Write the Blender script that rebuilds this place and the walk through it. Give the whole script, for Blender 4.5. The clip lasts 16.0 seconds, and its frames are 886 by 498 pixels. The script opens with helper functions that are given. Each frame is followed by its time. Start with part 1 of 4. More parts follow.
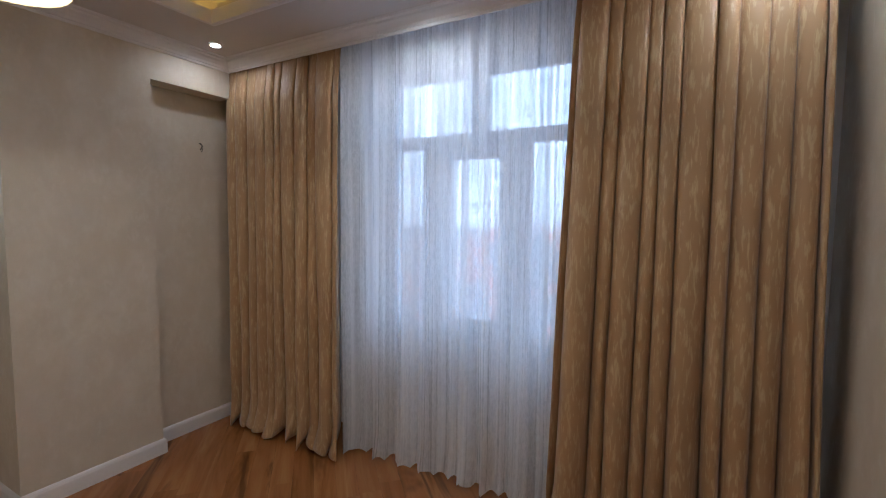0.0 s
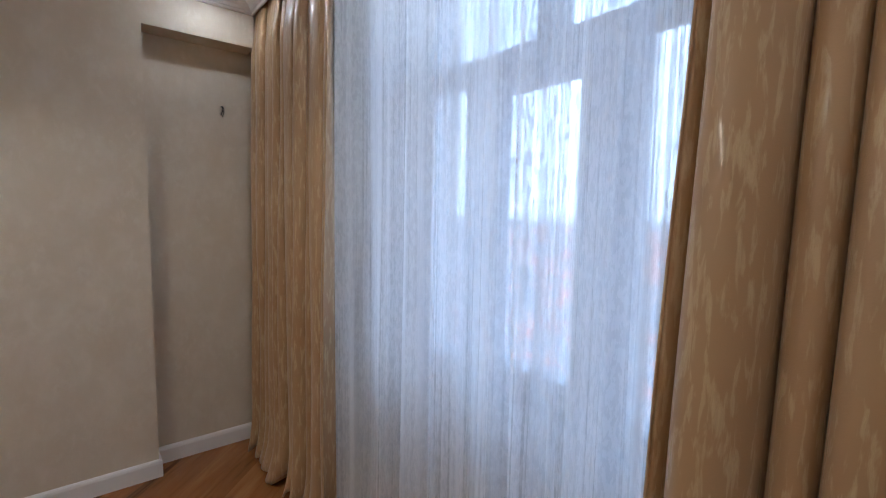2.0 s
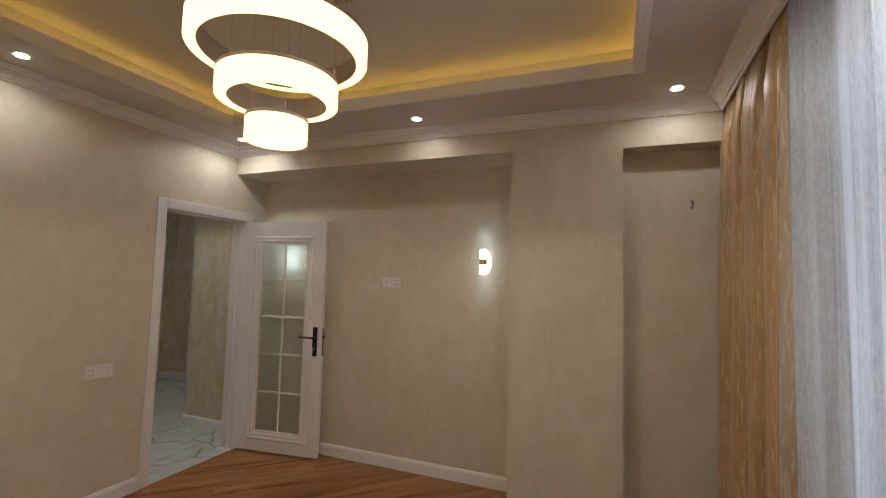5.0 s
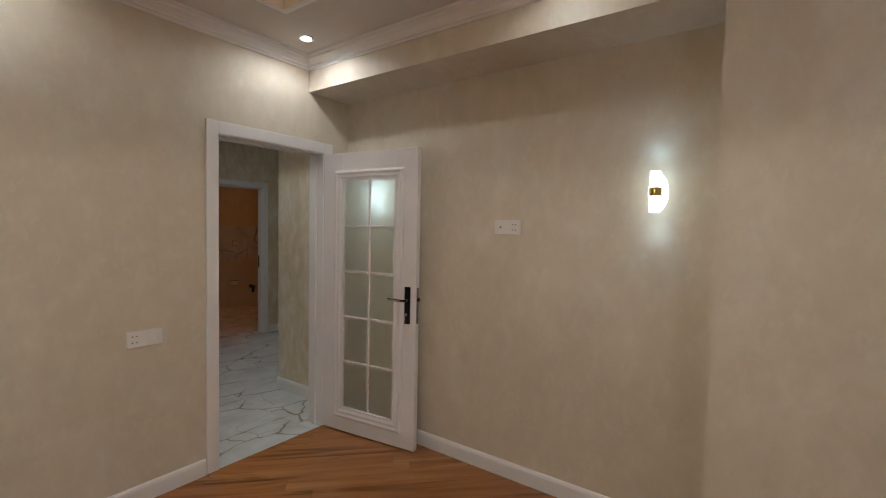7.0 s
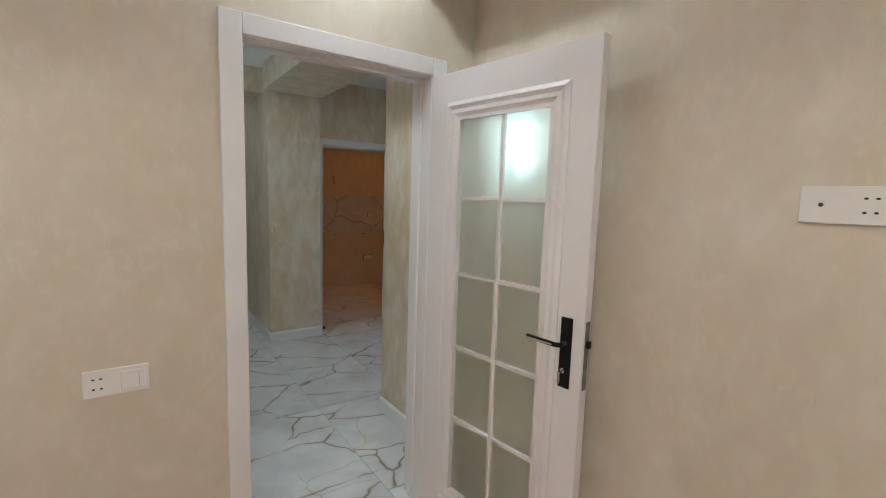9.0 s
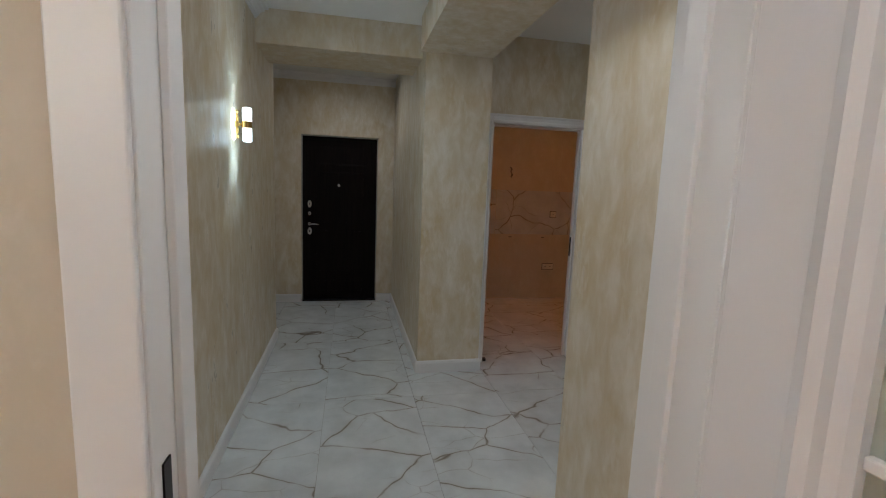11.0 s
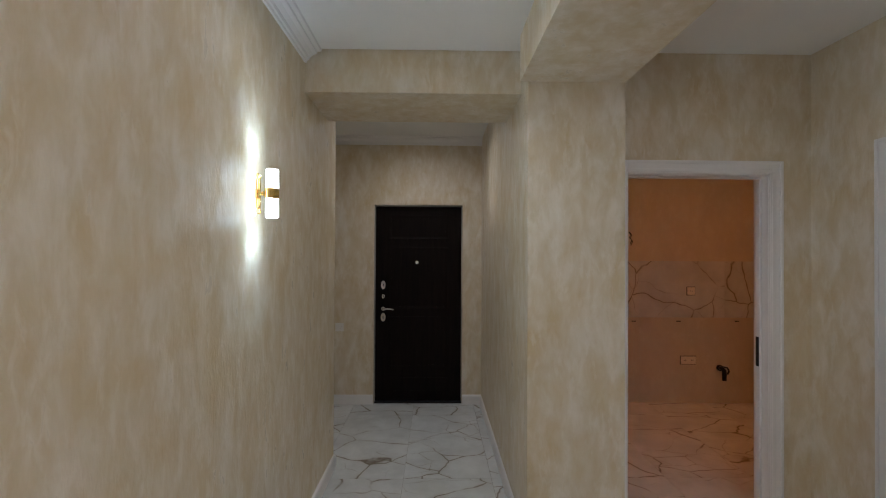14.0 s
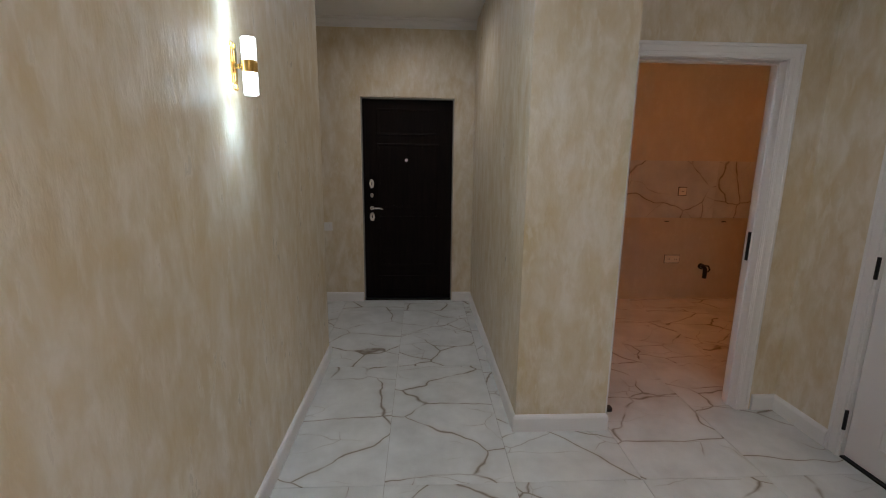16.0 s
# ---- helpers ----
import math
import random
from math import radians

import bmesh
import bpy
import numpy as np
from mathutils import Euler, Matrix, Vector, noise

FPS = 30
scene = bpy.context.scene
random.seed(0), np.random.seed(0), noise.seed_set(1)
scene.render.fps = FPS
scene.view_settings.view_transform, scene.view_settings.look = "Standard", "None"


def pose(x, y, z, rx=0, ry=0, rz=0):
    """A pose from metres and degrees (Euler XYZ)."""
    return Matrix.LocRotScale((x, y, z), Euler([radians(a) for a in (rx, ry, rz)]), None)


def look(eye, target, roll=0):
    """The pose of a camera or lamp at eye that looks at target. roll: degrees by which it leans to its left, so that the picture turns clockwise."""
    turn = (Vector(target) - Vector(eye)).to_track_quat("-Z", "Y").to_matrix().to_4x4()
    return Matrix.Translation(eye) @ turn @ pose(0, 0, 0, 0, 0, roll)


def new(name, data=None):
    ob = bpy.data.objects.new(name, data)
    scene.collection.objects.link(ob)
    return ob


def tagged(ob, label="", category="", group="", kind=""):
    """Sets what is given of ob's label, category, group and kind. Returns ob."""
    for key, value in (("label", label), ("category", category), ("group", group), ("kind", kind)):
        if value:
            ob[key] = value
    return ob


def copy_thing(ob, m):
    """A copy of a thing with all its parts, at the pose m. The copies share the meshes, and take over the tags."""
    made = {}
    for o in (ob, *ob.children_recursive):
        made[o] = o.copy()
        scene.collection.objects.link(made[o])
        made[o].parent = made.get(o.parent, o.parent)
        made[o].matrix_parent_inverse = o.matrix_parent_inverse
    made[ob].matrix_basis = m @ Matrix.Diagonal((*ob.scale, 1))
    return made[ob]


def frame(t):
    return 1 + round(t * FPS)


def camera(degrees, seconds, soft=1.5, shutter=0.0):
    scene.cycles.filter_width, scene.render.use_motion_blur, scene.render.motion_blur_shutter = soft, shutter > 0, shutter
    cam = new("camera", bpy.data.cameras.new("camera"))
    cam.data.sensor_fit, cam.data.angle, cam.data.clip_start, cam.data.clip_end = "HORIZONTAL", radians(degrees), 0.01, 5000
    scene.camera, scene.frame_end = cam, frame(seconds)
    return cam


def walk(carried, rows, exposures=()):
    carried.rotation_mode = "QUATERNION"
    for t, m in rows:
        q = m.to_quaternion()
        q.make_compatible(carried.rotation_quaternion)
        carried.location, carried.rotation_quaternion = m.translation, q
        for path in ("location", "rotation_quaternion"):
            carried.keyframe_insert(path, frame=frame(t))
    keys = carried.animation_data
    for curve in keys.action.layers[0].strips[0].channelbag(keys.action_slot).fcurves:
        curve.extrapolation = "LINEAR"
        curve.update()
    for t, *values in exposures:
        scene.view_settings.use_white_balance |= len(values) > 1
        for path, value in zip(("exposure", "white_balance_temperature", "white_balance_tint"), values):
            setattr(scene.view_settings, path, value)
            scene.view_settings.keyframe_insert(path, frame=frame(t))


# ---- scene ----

# ------------------------------------------------------------------ camera
cam = camera(89.5, 16.0, soft=1.1)
PATH = [
    (0, (3.386, 1.64, 1.578), (2.414, 3.382, 1.437), 0.5),
    (0.5, (3.33, 1.955, 1.55), (2.487, 3.761, 1.386), 0.1),
    (1, (3.326, 2.242, 1.566), (2.477, 4.042, 1.375), 0.5),
    (1.5, (3.274, 2.654, 1.608), (2.119, 4.269, 1.363), 1.5),
    (2, (3.2, 2.974, 1.513), (1.649, 4.225, 1.334), 1.0),
    (2.4, (3.175, 3.137, 1.489), (1.312, 3.845, 1.319), 1.4),
    (2.5, (3.205, 3.181, 1.493), (1.291, 3.738, 1.326), 1.5),
    (3, (3.311, 3.277, 1.546), (1.329, 3.064, 1.383), 1.8),
    (3.5, (3.481, 3.31, 1.559), (1.534, 2.854, 1.523), 1.8),
    (3.7, (3.505, 3.327, 1.567), (1.572, 2.818, 1.621), 1.6),
    (5.8, (3.08, 3.143, 1.548), (1.296, 2.241, 1.581), 1.0),
    (6, (2.955, 3.121, 1.533), (1.201, 2.16, 1.536), 1.1),
    (6.5, (2.676, 2.894, 1.52), (0.98, 1.835, 1.474), 1.1),
    (7, (2.413, 2.689, 1.503), (0.795, 1.516, 1.418), 1.1),
    (7.5, (2.096, 2.512, 1.528), (0.579, 1.214, 1.408), 1.3),
    (8, (1.844, 2.268, 1.482), (0.432, 0.858, 1.342), 1.4),
    (8.5, (1.622, 1.997, 1.526), (0.337, 0.477, 1.332), 1.4),
    (9, (1.367, 1.739, 1.516), (0.224, 0.114, 1.287), 1.8),
    (9.5, (1.174, 1.478, 1.487), (0.168, -0.233, 1.242), 2.2),
    (10, (0.999, 1.159, 1.499), (0.19, -0.649, 1.226), 2.3),
    (10.2, (0.943, 1.041, 1.482), (0.224, -0.804, 1.203), 2.3),
    (12.3, (0.692, -0.217, 1.499), (0.584, -2.21, 1.371), 1.3),
    (12.5, (0.687, -0.331, 1.523), (0.603, -2.328, 1.481), 1.0),
    (13, (0.688, -0.466, 1.59), (0.64, -2.459, 1.753), 0.5),
    (13.1, (0.681, -0.46, 1.603), (0.641, -2.449, 1.808), 0.5),
    (13.5, (0.704, -0.482, 1.635), (0.668, -2.458, 1.946), 0.3),
    (14, (0.724, -0.521, 1.579), (0.691, -2.52, 1.596), 0.3),
    (14.5, (0.743, -0.554, 1.498), (0.716, -2.528, 1.177), 0.2),
    (15, (0.757, -0.559, 1.443), (0.714, -2.492, 0.934), 1.1),
    (15.5, (0.77, -0.559, 1.455), (0.702, -2.501, 0.982), 1.2),
    (16, (0.773, -0.606, 1.502), (0.673, -2.563, 1.103), 0.7),
]
walk(cam, [(t, look(eye, target, roll)) for t, eye, target, roll in PATH],
     [(0, -0.3, 5350, 10), (0.5, -0.33, 5200, 9), (1.0, -0.34, 5200, 11), (1.5, -0.26, 5250, 11), (2.0, -0.15, 5250, 9), (2.5, -0.12, 5200, 8), (3.0, -0.08, 5600, 8), (3.5, -0.3, 5850, 9), (6.0, 0.05, 6400, 9), (6.5, 0.14, 6250, 9),
      (7.0, 0.02, 5900, 8), (7.5, -0.08, 5750, 7), (8.0, -0.08, 5600, 6), (9.0, 0.75, 5450, 4), (9.5, 0.78, 5450, 4), (10.0, 0.42, 5500, 5), (12.5, 1.1, 5750, 10), (16, 1.06, 5950, 14)])

# ------------------------------------------------------------------ world and exposure
scene.view_settings.exposure = 0.0
world = bpy.data.worlds.new("world")
scene.world = world
world.use_nodes = True
wn = world.node_tree.nodes
sky = wn.new("ShaderNodeTexSky")
sky.sky_type = "NISHITA"
sky.sun_disc = False
sky.sun_elevation = radians(38)
sky.sun_rotation = radians(150)
sky.air_density, sky.dust_density = 1.0, 3.0
wn["Background"].inputs[1].default_value = 0.12
world.node_tree.links.new(sky.outputs[0], wn["Background"].inputs[0])


def lamp(name, kind, m, energy, color, **kw):
    data = bpy.data.lights.new(name, kind)
    data.energy, data.color = energy, color
    for k, v in kw.items():
        if k == "size":
            data.size = v
        elif k == "size_y":
            data.shape, data.size_y = "RECTANGLE", v
        elif k == "radius":
            data.shadow_soft_size = v
        elif k == "spot":
            data.spot_size, data.spot_blend = radians(v), kw.get("blend", 1.0)
        elif k == "angle":
            data.angle = radians(v)
    ob = new(name, data)
    ob.matrix_world = m
    return ob


# hazy sun behind the house, broad sky through the window
lamp("sun_light", "SUN", look((0, 0, 40), (6, 25, 0)), 1.0, (1.0, 0.95, 0.88), angle=12)

WARM = (1.0, 0.98, 0.90)
COOL = (1.0, 0.975, 0.93)

# ------------------------------------------------------------------ materials


def nodes_of(name):
    m = bpy.data.materials.new(name)
    m.use_nodes = True
    nt = m.node_tree
    return m, nt, nt.nodes["Principled BSDF"]


def add(nt, kind, **inputs):
    n = nt.nodes.new(kind)
    for k, v in inputs.items():
        n.inputs[k.replace("_", " ")].default_value = v
    return n


def ramp(nt, fac, *stops):
    r = nt.nodes.new("ShaderNodeValToRGB")
    e = r.color_ramp.elements
    while len(e) < len(stops):
        e.new(0.5)
    for el, (p, c) in zip(e, stops):
        el.position, el.color = p, (*c, 1) if len(c) == 3 else c
    nt.links.new(fac, r.inputs[0])
    return r


def coords(nt, scale=(1, 1, 1), rot=(0, 0, 0), space="Object"):
    tc = nt.nodes.new("ShaderNodeTexCoord")
    mp = nt.nodes.new("ShaderNodeMapping")
    mp.inputs["Scale"].default_value = scale
    mp.inputs["Rotation"].default_value = rot
    nt.links.new(tc.outputs[space], mp.inputs[0])
    return mp.outputs[0]


def noise_of(nt, vec, scale, detail=4, rough=0.55, distort=0.0):
    n = add(nt, "ShaderNodeTexNoise", Scale=scale, Detail=detail, Roughness=rough, Distortion=distort)
    nt.links.new(vec, n.inputs["Vector"])
    return n.outputs[0]


def mixrgb(nt, fac, a, b, mode="MIX"):
    n = nt.nodes.new("ShaderNodeMix")
    n.data_type, n.blend_type = "RGBA", mode
    for sock, v in ((n.inputs[0], fac), (n.inputs[6], a), (n.inputs[7], b)):
        if hasattr(v, "links"):
            nt.links.new(v, sock)
        elif isinstance(v, (int, float)):
            sock.default_value = v
        else:
            sock.default_value = (*v, 1)
    return n.outputs[2]


def mathn(nt, op, a, b=0.0):
    n = nt.nodes.new("ShaderNodeMath")
    n.operation = op
    for s, v in ((n.inputs[0], a), (n.inputs[1], b)):
        if hasattr(v, "links"):
            nt.links.new(v, s)
        else:
            s.default_value = v
    return n.outputs[0]


def bump(nt, height, strength, dist, to):
    b = add(nt, "ShaderNodeBump", Strength=strength, Distance=dist)
    nt.links.new(height, b.inputs["Height"])
    nt.links.new(b.outputs[0], to.inputs["Normal"])


def simple(name, color, rough=0.5, metal=0.0, vary=0.06, scale=6.0, grain=0.03, coat=0.0):
    """Paint, plastic or metal with slight unevenness at two scales."""
    m, nt, p = nodes_of(name)
    v = coords(nt)
    big = noise_of(nt, v, scale, 3)
    lo = tuple(c * (1 - vary) for c in color)
    hi = tuple(min(1, c * (1 + vary)) for c in color)
    r = ramp(nt, big, (0.3, lo), (0.7, hi))
    nt.links.new(r.outputs[0], p.inputs["Base Color"])
    p.inputs["Roughness"].default_value = rough
    p.inputs["Metallic"].default_value = metal
    p.inputs["Coat Weight"].default_value = coat
    fine = noise_of(nt, v, 90, 3)
    bump(nt, fine, grain, 0.004, p)
    return m


def plaster(name, base, light, dark, patch, streak, gloss, relief, wide=(3.2, 3.2, 1.5), mid=(11, 11, 5.0), fine=(33, 33, 11)):
    """Pearly trowelled wall covering: soft patches and pale raised strokes, each at its own scale."""
    m, nt, p = nodes_of(name)
    a = noise_of(nt, coords(nt, wide), 1.0, 4, 0.6, 0.8)
    b = noise_of(nt, coords(nt, mid), 1.0, 4, 0.6, 0.35)
    c = noise_of(nt, coords(nt, fine), 1.0, 3, 0.6, 0.5)
    gate = noise_of(nt, coords(nt, tuple(0.6 * k for k in mid)), 1.0, 3, 0.6, 0.4)
    tone = ramp(nt, a, (0.34, dark), (0.52, base), (0.72, light))
    patchy = ramp(nt, b, (0.34, dark), (0.50, base), (0.68, light))
    body = mixrgb(nt, patch, tone.outputs[0], patchy.outputs[0])
    lines = ramp(nt, c, (0.50, (0, 0, 0)), (0.66, (1, 1, 1)))
    where = ramp(nt, gate, (0.44, (0.08,) * 3), (0.62, (1, 1, 1)))
    strokes = mathn(nt, "MULTIPLY", lines.outputs[0], where.outputs[0])
    out = mixrgb(nt, mathn(nt, "MULTIPLY", strokes, streak), body, light)
    nt.links.new(out, p.inputs["Base Color"])
    rg = ramp(nt, strokes, (0.0, (gloss + 0.10,) * 3), (1.0, (gloss - 0.12,) * 3))
    nt.links.new(rg.outputs[0], p.inputs["Roughness"])
    p.inputs["Specular IOR Level"].default_value = 0.4
    d = noise_of(nt, coords(nt, tuple(2.6 * k for k in fine)), 1.0, 3, 0.6, 0.3)
    bump(nt, mathn(nt, "ADD", mathn(nt, "ADD", b, mathn(nt, "MULTIPLY", c, 0.7)), mathn(nt, "MULTIPLY", d, 0.45)), relief, 0.006, p)
    return m


M_WALL = plaster("beige_silk_plaster", (0.64, 0.565, 0.455), (0.715, 0.655, 0.552), (0.61, 0.53, 0.41), 0.42, 0.42, 0.46, 0.09, (1.8, 1.8, 1.2), (10, 10, 7), (34, 34, 22))
M_HALL = plaster("cream_streaked_plaster", (0.675, 0.580, 0.430), (0.80, 0.735, 0.64), (0.615, 0.485, 0.285), 0.66, 0.62, 0.34, 0.42)
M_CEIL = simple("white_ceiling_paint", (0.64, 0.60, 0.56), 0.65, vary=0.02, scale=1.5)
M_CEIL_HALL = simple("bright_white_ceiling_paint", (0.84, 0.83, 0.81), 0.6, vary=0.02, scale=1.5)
M_TRIM = simple("white_gloss_trim", (0.80, 0.78, 0.77), 0.35, vary=0.02, scale=3)
M_DOOR = simple("white_door_paint", (0.80, 0.77, 0.77), 0.38, vary=0.02, scale=3)
M_BLACK = simple("black_metal", (0.012, 0.011, 0.011), 0.35, 0.6, vary=0.2)
M_CHROME = simple("brushed_chrome", (0.72, 0.72, 0.74), 0.22, 1.0, vary=0.05)
M_GOLD = simple("polished_brass", (0.80, 0.55, 0.18), 0.18, 1.0, vary=0.08)
M_PLASTIC = simple("white_switch_plastic", (0.78, 0.75, 0.72), 0.35, vary=0.02)
M_HOLE_SHADE = simple("dark_hole_and_shade", (0.02, 0.018, 0.016), 0.6)
M_PVC = simple("white_window_plastic", (0.80, 0.82, 0.85), 0.3, vary=0.02)


def emitter(name, color, strength, base=(0.8, 0.8, 0.8)):
    m, nt, p = nodes_of(name)
    p.inputs["Base Color"].default_value = (*base, 1)
    p.inputs["Emission Color"].default_value = (*color, 1)
    p.inputs["Emission Strength"].default_value = strength
    return m


M_LED_SPOT = emitter("downlight_led", COOL, 25)
M_LED_AMBER = emitter("amber_downlight_led", (1.0, 0.42, 0.13), 40)
M_RING = emitter("warm_ring_diffuser", (1.0, 0.70, 0.32), 3.0, (0.10, 0.09, 0.08))
M_STRIP = emitter("amber_led_strip", (1.0, 0.60, 0.10), 6.0)
M_TUBE = emitter("bright_glass_tube", (0.82, 0.98, 1.0), 4.0)
M_HALO = emitter("sconce_halo_glow", (0.80, 1.0, 1.0), 2.6)


def wood_floor():
    m, nt, p = nodes_of("oiled_walnut_planks")
    v = coords(nt, (0.9, 8, 8))
    info = nt.nodes.new("ShaderNodeObjectInfo")
    shift = nt.nodes.new("ShaderNodeVectorMath")
    shift.operation = "ADD"
    off = mathn(nt, "MULTIPLY", info.outputs["Random"], 37.0)
    nt.links.new(v, shift.inputs[0])
    nt.links.new(off, shift.inputs[1])
    a = noise_of(nt, shift.outputs[0], 1.0, 7, 0.62, 1.2)
    w = noise_of(nt, shift.outputs[0], 0.35, 4, 0.6, 2.0)
    col = ramp(nt, a, (0.25, (0.24, 0.090, 0.026)), (0.48, (0.37, 0.150, 0.047)), (0.75, (0.49, 0.230, 0.083)))
    dark = ramp(nt, w, (0.57, (0, 0, 0)), (0.67, (1, 1, 1)))
    k = mathn(nt, "MULTIPLY", dark.outputs[0], 0.75)
    c2 = mixrgb(nt, k, col.outputs[0], (0.075, 0.026, 0.010))
    tone = ramp(nt, info.outputs["Random"], (0.0, (0.80, 0.77, 0.74)), (0.5, (0.97, 0.95, 0.92)), (1.0, (1.0, 1.0, 1.0)))
    out = mixrgb(nt, 1.0, c2, tone.outputs[0], "MULTIPLY")
    nt.links.new(out, p.inputs["Base Color"])
    p.inputs["Roughness"].default_value = 0.20
    bump(nt, a, 0.08, 0.003, p)
    return m


def marble(name, base, vein, thin, rough):
    m, nt, p = nodes_of(name)
    info = nt.nodes.new("ShaderNodeObjectInfo")
    v = coords(nt)
    shift = nt.nodes.new("ShaderNodeVectorMath")
    shift.operation = "ADD"
    off = mathn(nt, "MULTIPLY", info.outputs["Random"], 53.0)
    nt.links.new(v, shift.inputs[0])
    nt.links.new(off, shift.inputs[1])
    turned = nt.nodes.new("ShaderNodeMapping")
    turned.inputs["Rotation"].default_value = (0, 0, radians(33))
    turned.inputs["Scale"].default_value = (0.72, 1.25, 1.0)
    nt.links.new(shift.outputs[0], turned.inputs[0])

    def cells(scale, width, wander, rough_edge):
        """Thin veins along wandering cell borders, now thick, now thin."""
        warp = add(nt, "ShaderNodeTexNoise", Scale=1.9, Detail=rough_edge, Roughness=0.5)
        nt.links.new(shift.outputs[0], warp.inputs["Vector"])
        wv = nt.nodes.new("ShaderNodeVectorMath")
        wv.operation = "MULTIPLY_ADD"
        wv.inputs[1].default_value = (wander,) * 3
        nt.links.new(warp.outputs["Color"], wv.inputs[0])
        nt.links.new(turned.outputs[0], wv.inputs[2])
        n = add(nt, "ShaderNodeTexVoronoi", Scale=scale)
        n.feature = "DISTANCE_TO_EDGE"
        nt.links.new(wv.outputs[0], n.inputs["Vector"])
        thick = mathn(nt, "ADD", mathn(nt, "MULTIPLY", mathn(nt, "POWER", noise_of(nt, shift.outputs[0], 5.5, 2), 2.0), 2.6), 0.25)
        d = mathn(nt, "DIVIDE", n.outputs["Distance"], thick)
        return (ramp(nt, d, (0.0, (1, 1, 1)), (width, (0.55,) * 3), (width * 2.2, (0, 0, 0))).outputs[0],
                ramp(nt, d, (0.0, (1, 1, 1)), (width * 3.0, (0.30,) * 3), (width * 11.0, (0, 0, 0))).outputs[0])

    core, halo = cells(2.1, 0.0062, 0.26, 3.5)
    fine, fine_halo = cells(3.2, 0.0040, 0.30, 3.5)
    gate = ramp(nt, noise_of(nt, shift.outputs[0], 2.3, 3), (0.50, (0, 0, 0)), (0.60, (1, 1, 1))).outputs[0]
    gate2 = ramp(nt, noise_of(nt, shift.outputs[0], 2.9, 3), (0.36, (0.10,) * 3), (0.50, (1, 1, 1))).outputs[0]
    cloud = ramp(nt, noise_of(nt, shift.outputs[0], 4.0, 6, 0.6), (0.34, tuple(c * 0.80 for c in base)), (0.66, base))
    a = mixrgb(nt, mathn(nt, "MULTIPLY", mathn(nt, "MULTIPLY", fine_halo, gate), 0.30), cloud.outputs[0], thin)
    a = mixrgb(nt, mathn(nt, "MULTIPLY", mathn(nt, "MULTIPLY", fine, gate), 0.45), a, vein)
    a = mixrgb(nt, mathn(nt, "MULTIPLY", mathn(nt, "MULTIPLY", halo, gate2), 0.52), a, thin)
    out = mixrgb(nt, mathn(nt, "MULTIPLY", mathn(nt, "MULTIPLY", core, gate2), 0.80), a, vein)
    nt.links.new(out, p.inputs["Base Color"])
    p.inputs["Roughness"].default_value = rough
    return m


M_WOOD = wood_floor()
M_MARBLE = marble("polished_marble_tile", (0.72, 0.735, 0.73), (0.155, 0.112, 0.074), (0.42, 0.36, 0.28), 0.09)
M_GROUT = simple("pale_grout", (0.42, 0.41, 0.38), 0.8)
M_GAP = simple("dark_wood_gap", (0.05, 0.022, 0.01), 0.7)


def drape_cloth():
    m, nt, p = nodes_of("gold_jacquard_cloth")
    v = coords(nt, (76, 76, 12))
    a = noise_of(nt, v, 1.0, 4, 0.55, 0.3)
    spots = ramp(nt, a, (0.52, (0, 0, 0)), (0.66, (1, 1, 1)))
    c = ramp(nt, noise_of(nt, coords(nt), 1.6, 3), (0.3, (0.41, 0.250, 0.118)), (0.7, (0.49, 0.315, 0.158)))
    out = mixrgb(nt, mathn(nt, "MULTIPLY", spots.outputs[0], 0.45), c.outputs[0], (0.84, 0.70, 0.44))
    nt.links.new(out, p.inputs["Base Color"])
    r = ramp(nt, a, (0.54, (0.46,) * 3), (0.64, (0.20,) * 3))
    nt.links.new(r.outputs[0], p.inputs["Roughness"])
    p.inputs["Sheen Weight"].default_value = 0.25
    bump(nt, noise_of(nt, coords(nt, (300, 300, 300)), 1.0, 2), 0.12, 0.002, p)
    return m


